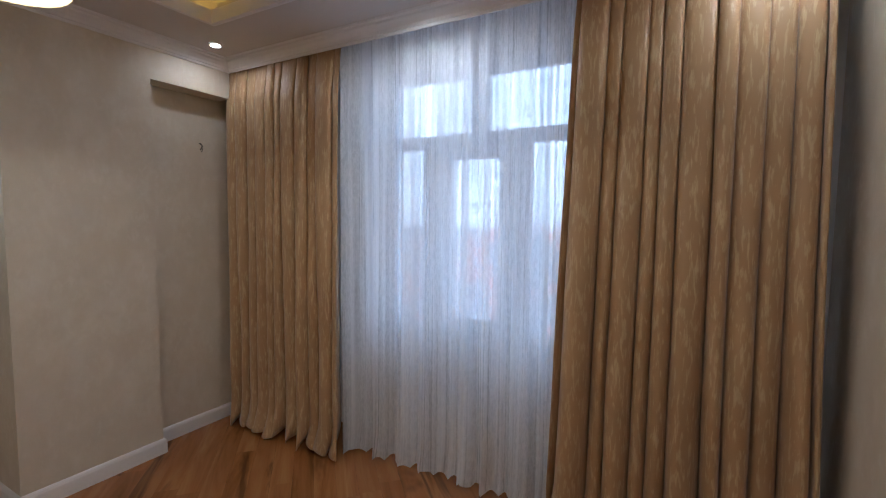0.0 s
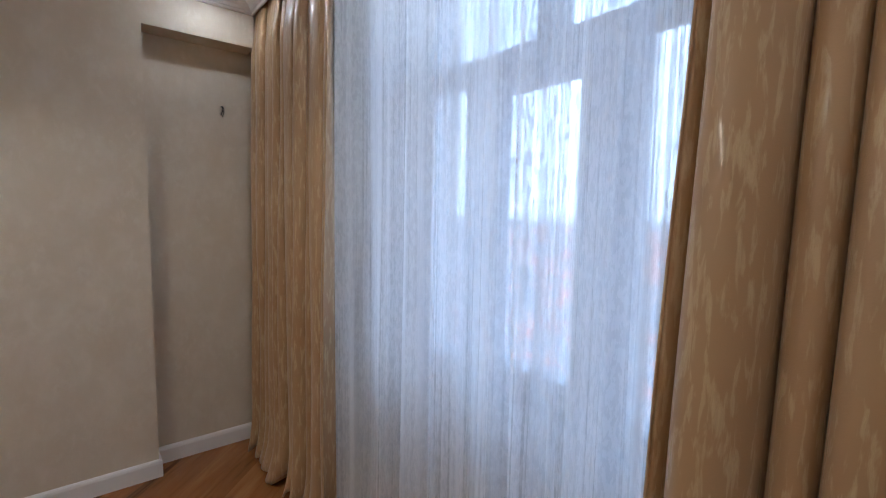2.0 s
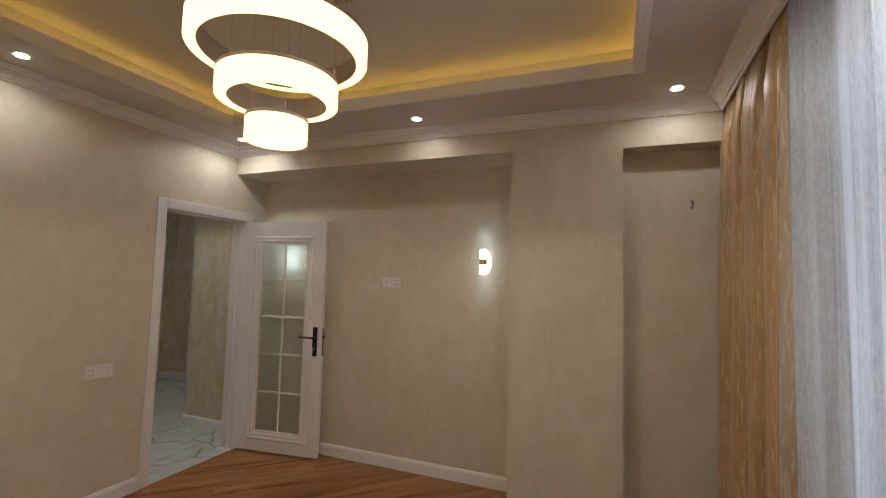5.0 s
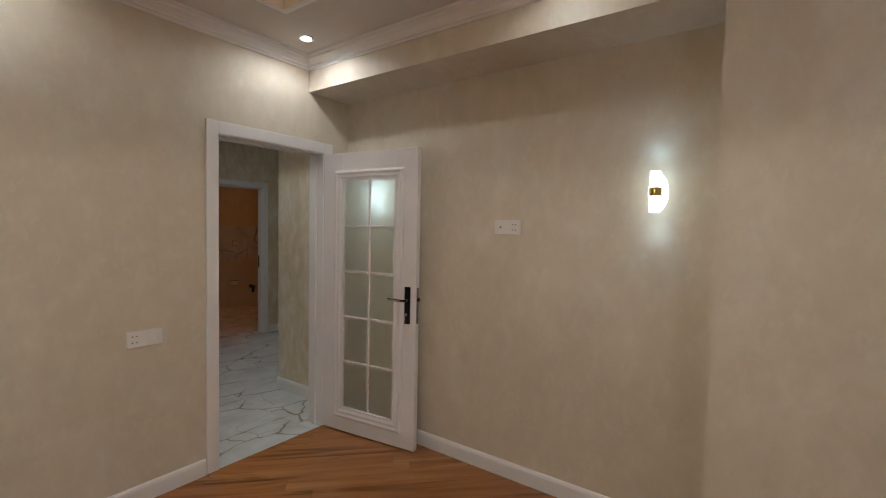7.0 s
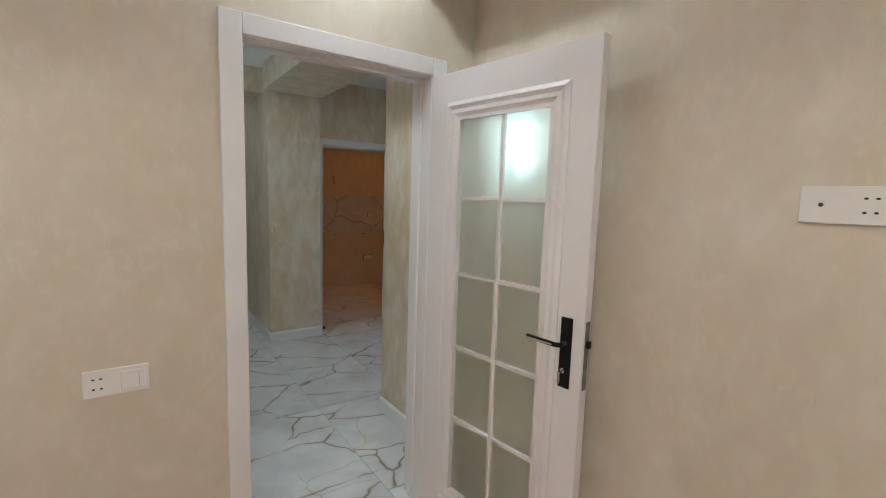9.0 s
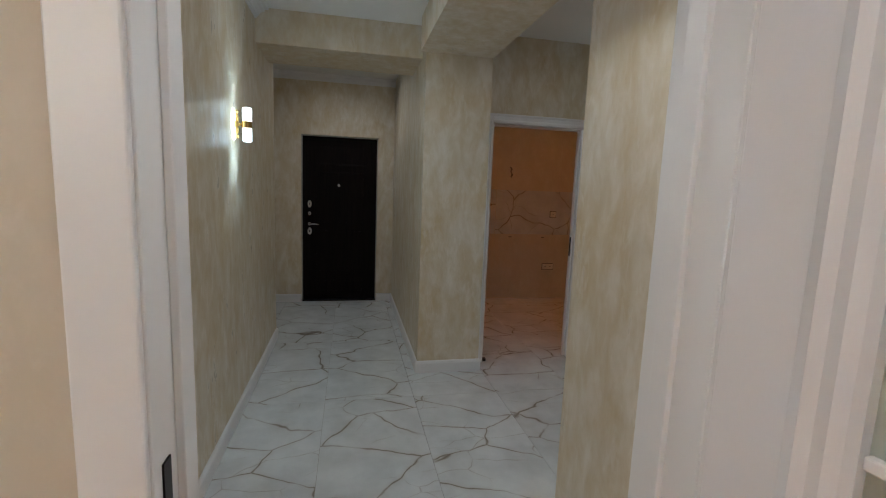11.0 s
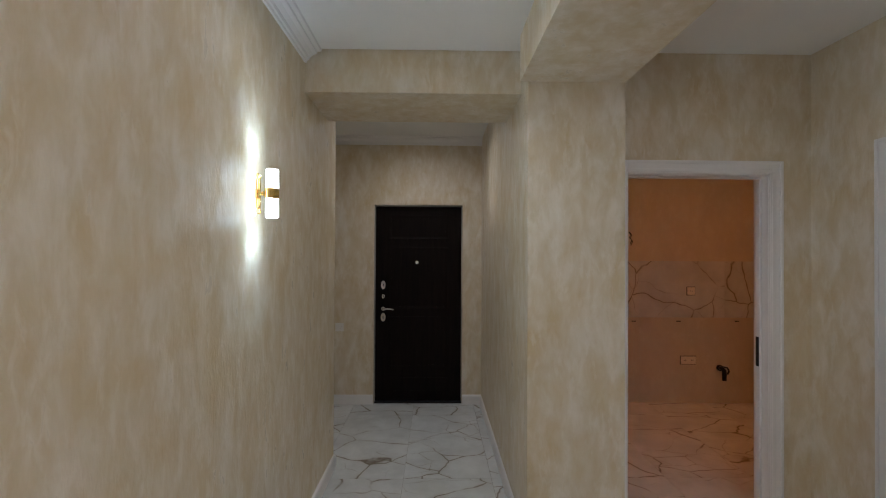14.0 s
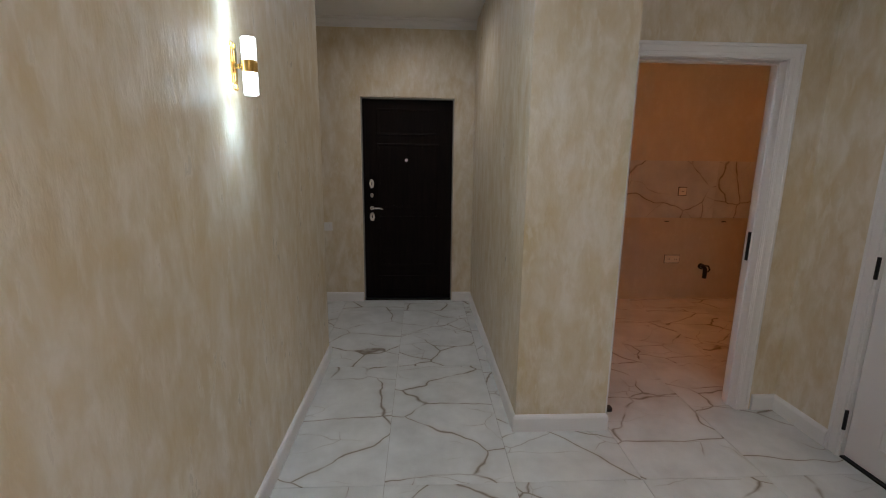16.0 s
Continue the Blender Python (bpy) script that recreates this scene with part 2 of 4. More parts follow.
def sheer_cloth():
    """Net curtain: open weave with upright pale threads."""
    m, nt, p = nodes_of("white_sheer_net")
    band = noise_of(nt, coords(nt, (13, 2, 0.2)), 1.0, 3, 0.6, 0.2)
    column = noise_of(nt, coords(nt, (62, 2, 0.35)), 1.0, 3, 0.65, 0.15)
    b = noise_of(nt, coords(nt, (135, 4, 24)), 1.0, 3, 0.7, 0.25)
    line = noise_of(nt, coords(nt, (190, 2, 0.9)), 1.0, 3, 0.7, 0.15)
    mask = ramp(nt, band, (0.40, (0, 0, 0)), (0.54, (1, 1, 1))).outputs[0]
    clear = ramp(nt, column, (0.52, (0, 0, 0)), (0.60, (1, 1, 1))).outputs[0]
    fleck = ramp(nt, b, (0.44, (1, 1, 1)), (0.54, (0, 0, 0))).outputs[0]
    s = mathn(nt, "MULTIPLY", fleck, mathn(nt, "ADD", mathn(nt, "MULTIPLY", mask, 0.85), 0.15))
    gaps = mathn(nt, "SUBTRACT", 1.0, mathn(nt, "MULTIPLY", fleck, 0.85))
    # clear columns between flecked columns, gathered in bands
    loose = mathn(nt, "ADD", mathn(nt, "MULTIPLY", clear, 0.23), mathn(nt, "MULTIPLY", gaps, 0.24))
    open_weave = mathn(nt, "ADD", mathn(nt, "MULTIPLY", loose, mathn(nt, "ADD", mathn(nt, "MULTIPLY", mask, 0.8), 0.2)), 0.015)
    solid = mathn(nt, "SUBTRACT", 1.0, open_weave)
    tone = ramp(nt, s, (0.0, (0.95, 0.965, 0.995)), (0.5, (0.93, 0.945, 0.97)), (1.0, (0.84, 0.845, 0.87)))
    thread = ramp(nt, line, (0.36, (0.94, 0.945, 0.955)), (0.46, (1, 1, 1)))
    tint = nt.nodes.new("ShaderNodeMix")
    tint.data_type, tint.blend_type = "RGBA", "MULTIPLY"
    tint.inputs[0].default_value = 1.0
    nt.links.new(tone.outputs[0], tint.inputs[6])
    nt.links.new(thread.outputs[0], tint.inputs[7])
    tr = add(nt, "ShaderNodeBsdfTransparent")
    di = add(nt, "ShaderNodeBsdfDiffuse")
    tl = add(nt, "ShaderNodeBsdfTranslucent")
    nt.links.new(tint.outputs[2], di.inputs["Color"])
    nt.links.new(tint.outputs[2], tl.inputs["Color"])
    mix = nt.nodes.new("ShaderNodeMixShader")
    mix.inputs[0].default_value = 0.50
    nt.links.new(di.outputs[0], mix.inputs[1])
    nt.links.new(tl.outputs[0], mix.inputs[2])
    m2 = nt.nodes.new("ShaderNodeMixShader")
    nt.links.new(solid, m2.inputs[0])
    nt.links.new(tr.outputs[0], m2.inputs[1])
    nt.links.new(mix.outputs[0], m2.inputs[2])
    nt.links.new(m2.outputs[0], nt.nodes["Material Output"].inputs[0])
    nt.nodes.remove(p)
    return m


M_DRAPE = drape_cloth()
M_SHEER = sheer_cloth()


def glass(name, rough, color=(1, 1, 1)):
    m, nt, p = nodes_of(name)
    p.inputs["Base Color"].default_value = (*color, 1)
    p.inputs["Roughness"].default_value = rough
    p.inputs["Transmission Weight"].default_value = 1.0
    p.inputs["IOR"].default_value = 1.45
    return m


M_GLASS = glass("clear_window_glass", 0.0)
M_FROST, nt_frost, p_frost = nodes_of("frosted_door_glass")
p_frost.inputs["Base Color"].default_value = (0.93, 0.95, 0.91, 1)
p_frost.inputs["Roughness"].default_value = 0.75
p_frost.inputs["Transmission Weight"].default_value = 0.85
p_frost.inputs["IOR"].default_value = 1.3
soft_frost = add(nt_frost, "ShaderNodeBsdfTranslucent", Color=(0.93, 0.95, 0.90, 1))
mix_frost = add(nt_frost, "ShaderNodeMixShader", Fac=0.5)
nt_frost.links.new(p_frost.outputs[0], mix_frost.inputs[1])
nt_frost.links.new(soft_frost.outputs[0], mix_frost.inputs[2])
nt_frost.links.new(mix_frost.outputs[0], nt_frost.nodes["Material Output"].inputs[0])

# ------------------------------------------------------------------ building helpers


def bm_box(bm, x0, y0, z0, x1, y1, z1, bevel=0.0):
    vs = [bm.verts.new((x, y, z)) for x in (x0, x1) for y in (y0, y1) for z in (z0, z1)]
    fs = [bm.faces.new([vs[i] for i in q]) for q in
          ((0, 1, 3, 2), (4, 6, 7, 5), (0, 4, 5, 1), (2, 3, 7, 6), (0, 2, 6, 4), (1, 5, 7, 3))]
    if bevel:
        es = list({e for f in fs for e in f.edges})
        bmesh.ops.bevel(bm, geom=es, offset=bevel, segments=2, affect="EDGES", profile=0.5)
    return bm


def box(*a, bevel=0.0):
    x0, y0, z0, x1, y1, z1 = a
    return bm_box(bmesh.new(), min(x0, x1), min(y0, y1), min(z0, z1), max(x0, x1), max(y0, y1), max(z0, z1), bevel)


def boxes(*rows, bevel=0.0):
    bm = bmesh.new()
    for x0, y0, z0, x1, y1, z1 in rows:
        bm_box(bm, min(x0, x1), min(y0, y1), min(z0, z1), max(x0, x1), max(y0, y1), max(z0, z1), bevel)
    return bm


def cylinder(r, h, seg=24, r2=None, m=None, bevel=0.0):
    bm = bmesh.new()
    bmesh.ops.create_cone(bm, cap_ends=True, segments=seg, radius1=r, radius2=r if r2 is None else r2, depth=h)
    if bevel:
        es = [e for e in bm.edges if abs(e.verts[0].co.z - e.verts[1].co.z) < 1e-6]
        bmesh.ops.bevel(bm, geom=es, offset=bevel, segments=2, affect="EDGES", profile=0.5)
    if m is not None:
        bm.transform(m)
    return bm


def lathe(profile, seg=32, m=None, closed=False):
    """Turns (radius, height) pairs about z."""
    bm = bmesh.new()
    rings = []
    for r, z in profile:
        rings.append([bm.verts.new((r * math.cos(2 * math.pi * i / seg), r * math.sin(2 * math.pi * i / seg), z)) for i in range(seg)])
    n = len(rings)
    for j in range(n if closed else n - 1):
        a, b = rings[j], rings[(j + 1) % n]
        for i in range(seg):
            bm.faces.new((a[i], a[(i + 1) % seg], b[(i + 1) % seg], b[i]))
    if not closed:
        for ring, flip in ((rings[0], True), (rings[-1], False)):
            bm.faces.new(ring[::-1] if flip else ring)
    bmesh.ops.recalc_face_normals(bm, faces=bm.faces)
    if m is not None:
        bm.transform(m)
    return bm


def tube(points, r, seg=8):
    """A round bar along points."""
    bm = bmesh.new()
    pts = [Vector(p) for p in points]
    rings = []
    up = Vector((0.13, 0.31, 0.94))
    for i, p in enumerate(pts):
        d = (pts[min(i + 1, len(pts) - 1)] - pts[max(i - 1, 0)]).normalized()
        s = d.cross(up).normalized()
        u = s.cross(d)
        rings.append([bm.verts.new(p + r * (math.cos(2 * math.pi * k / seg) * s + math.sin(2 * math.pi * k / seg) * u)) for k in range(seg)])
    for a, b in zip(rings, rings[1:]):
        for k in range(seg):
            bm.faces.new((a[k], a[(k + 1) % seg], b[(k + 1) % seg], b[k]))
    bm.faces.new(rings[0][::-1])
    bm.faces.new(rings[-1])
    bmesh.ops.recalc_face_normals(bm, faces=bm.faces)
    return bm


def mesh_of(name, bm, material, smooth=False):
    me = bpy.data.meshes.new(name)
    bmesh.ops.recalc_face_normals(bm, faces=bm.faces)
    bm.to_mesh(me)
    bm.free()
    me.materials.append(material)
    if smooth:
        for poly in me.polygons:
            poly.use_smooth = True
    return me


def part(name, bm, material, parent, label="", smooth=False):
    ob = new(name, mesh_of(name, bm, material, smooth))
    ob.parent = parent
    return tagged(ob, label)


def thing(name, m, label, category, group="", kind=""):
    ob = new(name)
    ob.empty_display_size = 0.05
    ob.matrix_world = m
    return tagged(ob, label, category, group, kind)


def structure(name, bm, material, label, category="structure"):
    return tagged(new(name, mesh_of(name, bm, material)), label, category, kind="structure")


def swept(profile, path, closed=False):
    """Sweeps a profile (out, up) along a level path of (x, y, z); 'out' points to the path's right."""
    bm = bmesh.new()
    n = len(path)
    pts = [Vector(p) for p in path]
    rings = []
    for i, p in enumerate(pts):
        before = (p - pts[i - 1]).normalized() if (closed or i > 0) else None
        after = (pts[(i + 1) % n] - p).normalized() if (closed or i < n - 1) else None
        a = before or after
        b = after or before
        ra, rb = Vector((a.y, -a.x, 0)), Vector((b.y, -b.x, 0))
        mitre = (ra + rb)
        mitre = mitre / mitre.dot(ra) if mitre.length > 1e-6 else ra
        rings.append([bm.verts.new(p + mitre * o + Vector((0, 0, u))) for o, u in profile])
    k = len(profile)
    for i in range(n if closed else n - 1):
        a, b = rings[i], rings[(i + 1) % n]
        for j in range(k):
            bm.faces.new((a[j], a[(j + 1) % k], b[(j + 1) % k], b[j]))
    if not closed:
        bm.faces.new(rings[0][::-1])
        bm.faces.new(rings[-1])
    bmesh.ops.recalc_face_normals(bm, faces=bm.faces)
    return bm

# ------------------------------------------------------------------ plan, in metres
H = 2.69            # soffit of the room
HH = 2.72           # ceiling of the hall
COL = 0.375         # face of the column and beam
OPEN_L, OPEN_R, OPEN_H = 0.239, 1.021, 2.05   # room door
X_R = 3.93          # wall opposite the sconce
Y_P = 3.80          # front edge of the curtain pocket
Y_W = 4.20          # inner face of the window wall
X_H = 1.465         # hall wall with the sconce
Y_E = -5.20         # entrance wall
Y_B = -3.03         # wall of the kitchen doorway
X_V = -1.415        # wall with the closed white door

# ---- walls of the room
structure("wall_west", boxes((-0.2, 0.0, -0.1, 0.0, 2.6, 3.0), (-0.2, 2.6, -0.1, 0.0, 4.45, 3.0)), M_WALL, "beige pearly plastered wall with a lit sconce", "wall")
structure("wall_column", boxes((0.0, 2.525, -0.1, COL, 3.248, H + 0.3), (0.0, 3.248, 2.43, COL, Y_P, H + 0.3)), M_WALL, "beige plastered pier and header beside the curtains", "wall")
structure("wall_niche", box(0.0, 3.2481, -0.1, 0.232, Y_W, 2.85), M_WALL, "beige plastered back of a shallow niche", "wall")
structure("wall_beam", box(0.0, 0.0, 2.465, COL - 0.004, 2.5249, H + 0.3), M_WALL, "beige plastered beam above the recessed wall", "wall")
structure("wall_south", boxes((-0.2, -0.15, -0.1, OPEN_L - 0.03, -0.0005, 3.0), (OPEN_L - 0.03, -0.15, OPEN_H + 0.03, OPEN_R + 0.03, -0.0005, 3.0), (OPEN_R + 0.03, -0.15, -0.1, X_R + 0.2, -0.0005, 3.0)),
          M_WALL, "beige plastered wall with an open doorway", "wall")
structure("wall_east", box(X_R, 0.0, -0.1, X_R + 0.2, 4.45, 3.0), M_WALL, "beige plastered wall beside the curtains", "wall")
WX0, WX1, WZ0, WZ1 = 1.47, 2.87, 0.80, 2.53
structure("wall_north", boxes((0.0, Y_W, -0.1, WX0, Y_W + 0.25, 3.0), (WX1, Y_W, -0.1, X_R, Y_W + 0.25, 3.0), (WX0, Y_W, -0.1, WX1, Y_W + 0.25, WZ0), (WX0, Y_W, WZ1, WX1, Y_W + 0.25, 3.0)),
          M_CEIL_HALL, "pale wall with the window behind the curtains", "wall")

# ---- ceiling of the room: soffit with a raised tray and a curtain pocket
TX0, TX1, TY0, TY1 = 0.93, 3.38, 0.52, 3.30
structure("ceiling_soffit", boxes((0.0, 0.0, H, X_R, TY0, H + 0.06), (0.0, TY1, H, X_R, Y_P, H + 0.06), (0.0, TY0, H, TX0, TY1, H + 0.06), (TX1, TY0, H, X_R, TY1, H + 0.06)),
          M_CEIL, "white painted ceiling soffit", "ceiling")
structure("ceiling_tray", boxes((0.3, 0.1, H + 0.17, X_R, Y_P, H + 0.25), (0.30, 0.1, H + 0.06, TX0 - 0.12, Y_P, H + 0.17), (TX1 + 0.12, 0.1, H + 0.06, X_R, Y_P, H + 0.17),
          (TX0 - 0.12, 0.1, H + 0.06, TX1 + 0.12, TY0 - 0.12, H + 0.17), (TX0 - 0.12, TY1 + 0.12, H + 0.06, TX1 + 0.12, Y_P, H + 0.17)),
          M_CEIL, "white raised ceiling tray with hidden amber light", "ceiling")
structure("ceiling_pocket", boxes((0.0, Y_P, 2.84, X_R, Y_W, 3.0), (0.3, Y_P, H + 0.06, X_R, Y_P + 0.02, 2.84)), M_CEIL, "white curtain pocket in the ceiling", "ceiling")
structure("roof", box(-4.0, -6.0, 3.0, 4.2, 4.45, 3.1), M_CEIL, "plain slab above the flat", "ceiling")

# ---- hall
structure("wall_hall_east", boxes((X_H, -3.82, -0.1, X_H + 0.2, -1.195, 3.0), (X_H, -1.195, 2.08, X_H + 0.2, -0.315, 3.0), (X_H, -0.315, -0.1, X_H + 0.2, -0.15, 3.0)), M_HALL, "cream streaked plaster wall with a lit sconce", "wall")
structure("wall_hall_west", boxes((-0.2, -0.98, -0.1, -0.05, -0.1501, 3.0), (X_V - 0.2, -0.98, -0.1, -0.2, -0.83, 3.0)), M_HALL, "cream streaked plaster wall of the hall", "wall")
structure("wall_pier", boxes((-0.27, Y_B, -0.1, 0.242, -2.85, 3.0), (0.092, Y_E, -0.1, 0.242, Y_B, 3.0)), M_HALL, "cream plaster pier and passage wall", "wall")
KX0, KX1, KH = -1.165, -0.363, 2.03
structure("wall_kitchen_door", boxes((X_V, Y_B - 0.11, -0.1, KX0 - 0.03, Y_B, 3.0), (KX0 - 0.03, Y_B - 0.11, KH + 0.03, KX1 + 0.03, Y_B, 3.0), (KX1 + 0.03, Y_B - 0.11, -0.1, 0.092, Y_B - 0.0005, 3.0)),
          M_HALL, "cream plaster wall with the kitchen doorway", "wall")
VY0, VY1 = -2.57, -1.77
structure("wall_hall_side", boxes((X_V - 0.2, Y_B - 0.11, -0.1, X_V, VY0 - 0.03, 3.0), (X_V - 0.2, VY0 - 0.03, 2.06, X_V, VY1 + 0.03, 3.0), (X_V - 0.2, VY1 + 0.03, -0.1, X_V, -0.98, 3.0), (X_V - 0.25, VY0 - 0.1, -0.1, X_V - 0.2, VY1 + 0.1, 3.0)),
          M_HALL, "cream plaster wall with a closed white door", "wall")
EX0, EX1, EH = 0.44, 1.37, 2.08
structure("wall_entrance", boxes((0.09, Y_E - 0.2, -0.1, EX0, Y_E, 3.0), (EX1, Y_E - 0.2, -0.1, 2.4, Y_E, 3.0), (EX0, Y_E - 0.2, EH, EX1, Y_E, 3.0), (0.09, Y_E - 0.25, -0.1, 2.4, Y_E - 0.2, 3.0)),
          M_HALL, "cream plaster wall round the entrance door", "wall")
structure("wall_entrance_side", boxes((2.4, Y_E - 0.2, -0.1, 2.6, -3.6, 3.0), (X_H + 0.2, -3.82, -0.1, 2.4, -3.62, 3.0)), M_HALL, "cream plaster wall beside the entrance", "wall")
structure("ceiling_hall", boxes((X_V, -3.03, HH, X_H, -0.15, HH + 0.1), (0.242, Y_E, 2.78, 2.4, -3.55, 2.88)), M_CEIL_HALL, "white painted hall ceiling", "ceiling")
structure("wall_hall_beam", boxes((-0.27, -2.85, 2.48, 0.285, -0.15, HH), (0.2421, -3.60, 2.48, X_H, -3.04, 3.0)), M_HALL, "cream plastered beams under the hall ceiling", "wall")

# ---- side room behind the hall's other doorway
structure("wall_side_room", boxes((X_H + 0.2, -1.45, -0.1, 3.0, -1.35, 2.8), (3.0, -1.45, -0.1, 3.1, -0.15, 2.8), (X_H + 0.2, -1.45, 2.7, 3.1, -0.15, 2.8)), M_WALL, "plain beige wall of a side room", "wall")

# ---- kitchen
structure("wall_kitchen", boxes((-3.3, Y_E - 0.24, -0.1, 0.09, Y_E - 0.04, 3.0), (-3.5, Y_E - 0.24, -0.1, -3.3, Y_B - 0.11, 3.0), (-3.3, Y_B - 0.11, -0.1, X_V - 0.2, Y_B + 0.05, 3.0)), M_WALL, "bare plaster wall of the kitchen", "wall")
structure("ceiling_kitchen", box(-3.3, Y_E - 0.04, 2.70, 0.09, Y_B - 0.11, 2.8), M_CEIL, "white kitchen ceiling", "ceiling")

# ---- floors
floor_room = structure("floor_room", box(0.0, 0.0, -0.1, X_R, Y_W, -0.008), M_GAP, "brown wooden plank floor", "floor")
floor_hall = structure("floor_hall", box(-3.3, Y_E - 0.04, -0.1, 3.1, 0.0, -0.006), M_GROUT, "polished white marble tiles with brown veins", "floor")

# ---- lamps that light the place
# (2.10, 3.53) is an unseen lamp, added to brighten the curtains and the pier
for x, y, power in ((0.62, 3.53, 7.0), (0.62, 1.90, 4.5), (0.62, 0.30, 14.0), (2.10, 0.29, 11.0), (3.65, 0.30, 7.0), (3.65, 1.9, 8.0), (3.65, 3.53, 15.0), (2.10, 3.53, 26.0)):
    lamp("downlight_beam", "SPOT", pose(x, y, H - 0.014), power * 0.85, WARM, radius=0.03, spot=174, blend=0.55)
# (0.42, -0.42) is made up, unseen by the door, to lift the hall pier
for x, y, power in ((0.84, -2.22, 8.5), (0.42, -0.42, 27), (-0.73, -1.90, 8), (0.9, -4.35, 15)):
    lamp("downlight_beam", "SPOT", pose(x, y, (HH if y > -3 else 2.78) - 0.014), power, COOL, radius=0.03, spot=168)
for x, y in ((-1.74, -4.66), (-0.70, -4.66), (-2.75, -4.66), (-1.74, -3.55)):
    lamp("kitchen_beam", "SPOT", pose(x, y, 2.686), 5.0, (1.0, 0.29, 0.06), radius=0.03, spot=115)
# the chandelier's own light, under its rings
lamp("chandelier_light", "SPOT", pose(2.115, 2.035, 2.045), 34.0, (1.0, 0.86, 0.66), radius=0.09, spot=179, blend=0.13)

# ------------------------------------------------------------------ trim
CORNICE = [(0.0, 0.0), (0.0, -0.075), (0.010, -0.075), (0.014, -0.062), (0.022, -0.060), (0.028, -0.046), (0.048, -0.030), (0.066, -0.022), (0.070, -0.012), (0.090, -0.010), (0.096, 0.0)]
structure("trim_cornice", swept([(o, u - 0.001) for o, u in CORNICE], [(COL, Y_P, H), (X_R, Y_P, H), (X_R, 0.0, H), (COL - 0.01, 0.0, H)], closed=True), M_TRIM, "white stepped ceiling cornice", "cornice")
TRAY = [(0.0, 0.055), (-0.010, 0.055), (-0.012, -0.022), (0.0, -0.026), (0.016, -0.020), (0.020, -0.010), (0.042, -0.008), (0.050, -0.0005), (0.0, -0.0005)]
structure("trim_tray", swept(TRAY, [(TX0, TY0, H), (TX1, TY0, H), (TX1, TY1, H), (TX0, TY1, H)], closed=True), M_TRIM, "white moulding round the ceiling tray", "moulding")
structure("trim_hall_cornice", swept([(o, u - 0.001) for o, u in CORNICE], [(X_H, -0.15, HH), (X_H, -3.04, HH)]), M_TRIM, "white stepped hall cornice", "cornice")
structure("trim_entrance_cornice", swept([(o, u - 0.001) for o, u in CORNICE], [(2.4, Y_E, 2.78), (0.242, Y_E, 2.78)]), M_TRIM, "white cornice over the entrance", "cornice")

BASE = [(0.0, 0.0), (0.016, 0.0), (0.016, 0.078), (0.012, 0.090), (0.006, 0.097), (0.0, 0.099)]


def baseboard(name, path, label):
    return structure(name, swept(BASE, path), M_TRIM, label, "baseboard")


baseboard("baseboard_room_west", [(0.0, 0.0, 0), (0.0, 2.525, 0), (COL, 2.525, 0), (COL, 3.248, 0), (0.232, 3.248, 0), (0.232, Y_W, 0)], "white painted skirting round the pier")
baseboard("baseboard_room_south", [(X_R, 0.0, 0), (OPEN_R + 0.084, 0.0, 0)], "white painted skirting board")
baseboard("baseboard_room_east", [(X_R, Y_W, 0), (X_R, 0.0, 0)], "white painted skirting board")
baseboard("baseboard_room_north", [(0.232, Y_W, 0), (X_R, Y_W, 0)], "white skirting seen through the sheer curtain")
baseboard("baseboard_hall_east", [(X_H, -1.245, 0), (X_H, -3.82, 0), (2.4, -3.82, 0)], "white painted hall skirting")
baseboard("baseboard_entrance_left", [(2.4, Y_E, 0), (EX1, Y_E, 0)], "white skirting beside the entrance door")
baseboard("baseboard_entrance_right", [(EX0, Y_E, 0), (0.242, Y_E, 0), (0.242, -2.85, 0), (-0.27, -2.85, 0), (-0.27, Y_B, 0)], "white skirting round the pier")
baseboard("baseboard_hall_corner", [(KX0 - 0.10, Y_B, 0), (X_V, Y_B, 0), (X_V, VY0 - 0.085, 0)], "white skirting in the corner")
baseboard("baseboard_hall_west", [(X_V, VY1 + 0.085, 0), (X_V, -0.98, 0), (-0.05, -0.98, 0), (-0.05, -0.15, 0)], "white skirting along the hall")

# hidden amber light strip on the ledge of the tray
strip = thing("led_strip", pose(0, 0, 0), "amber light strip hidden on the ceiling ledge", "light strip")
for a in ((TX0 - 0.09, TY0 - 0.09, TX1 + 0.09, TY0 - 0.08), (TX0 - 0.09, TY1 + 0.08, TX1 + 0.09, TY1 + 0.09), (TX0 - 0.09, TY0 - 0.08, TX0 - 0.08, TY1 + 0.08), (TX1 + 0.08, TY0 - 0.08, TX1 + 0.09, TY1 + 0.08)):
    part("strip", box(a[0], a[1], H + 0.061, a[2], a[3], H + 0.069), M_STRIP, strip)

# ------------------------------------------------------------------ door frames and doors; local front is -y, x along the wall


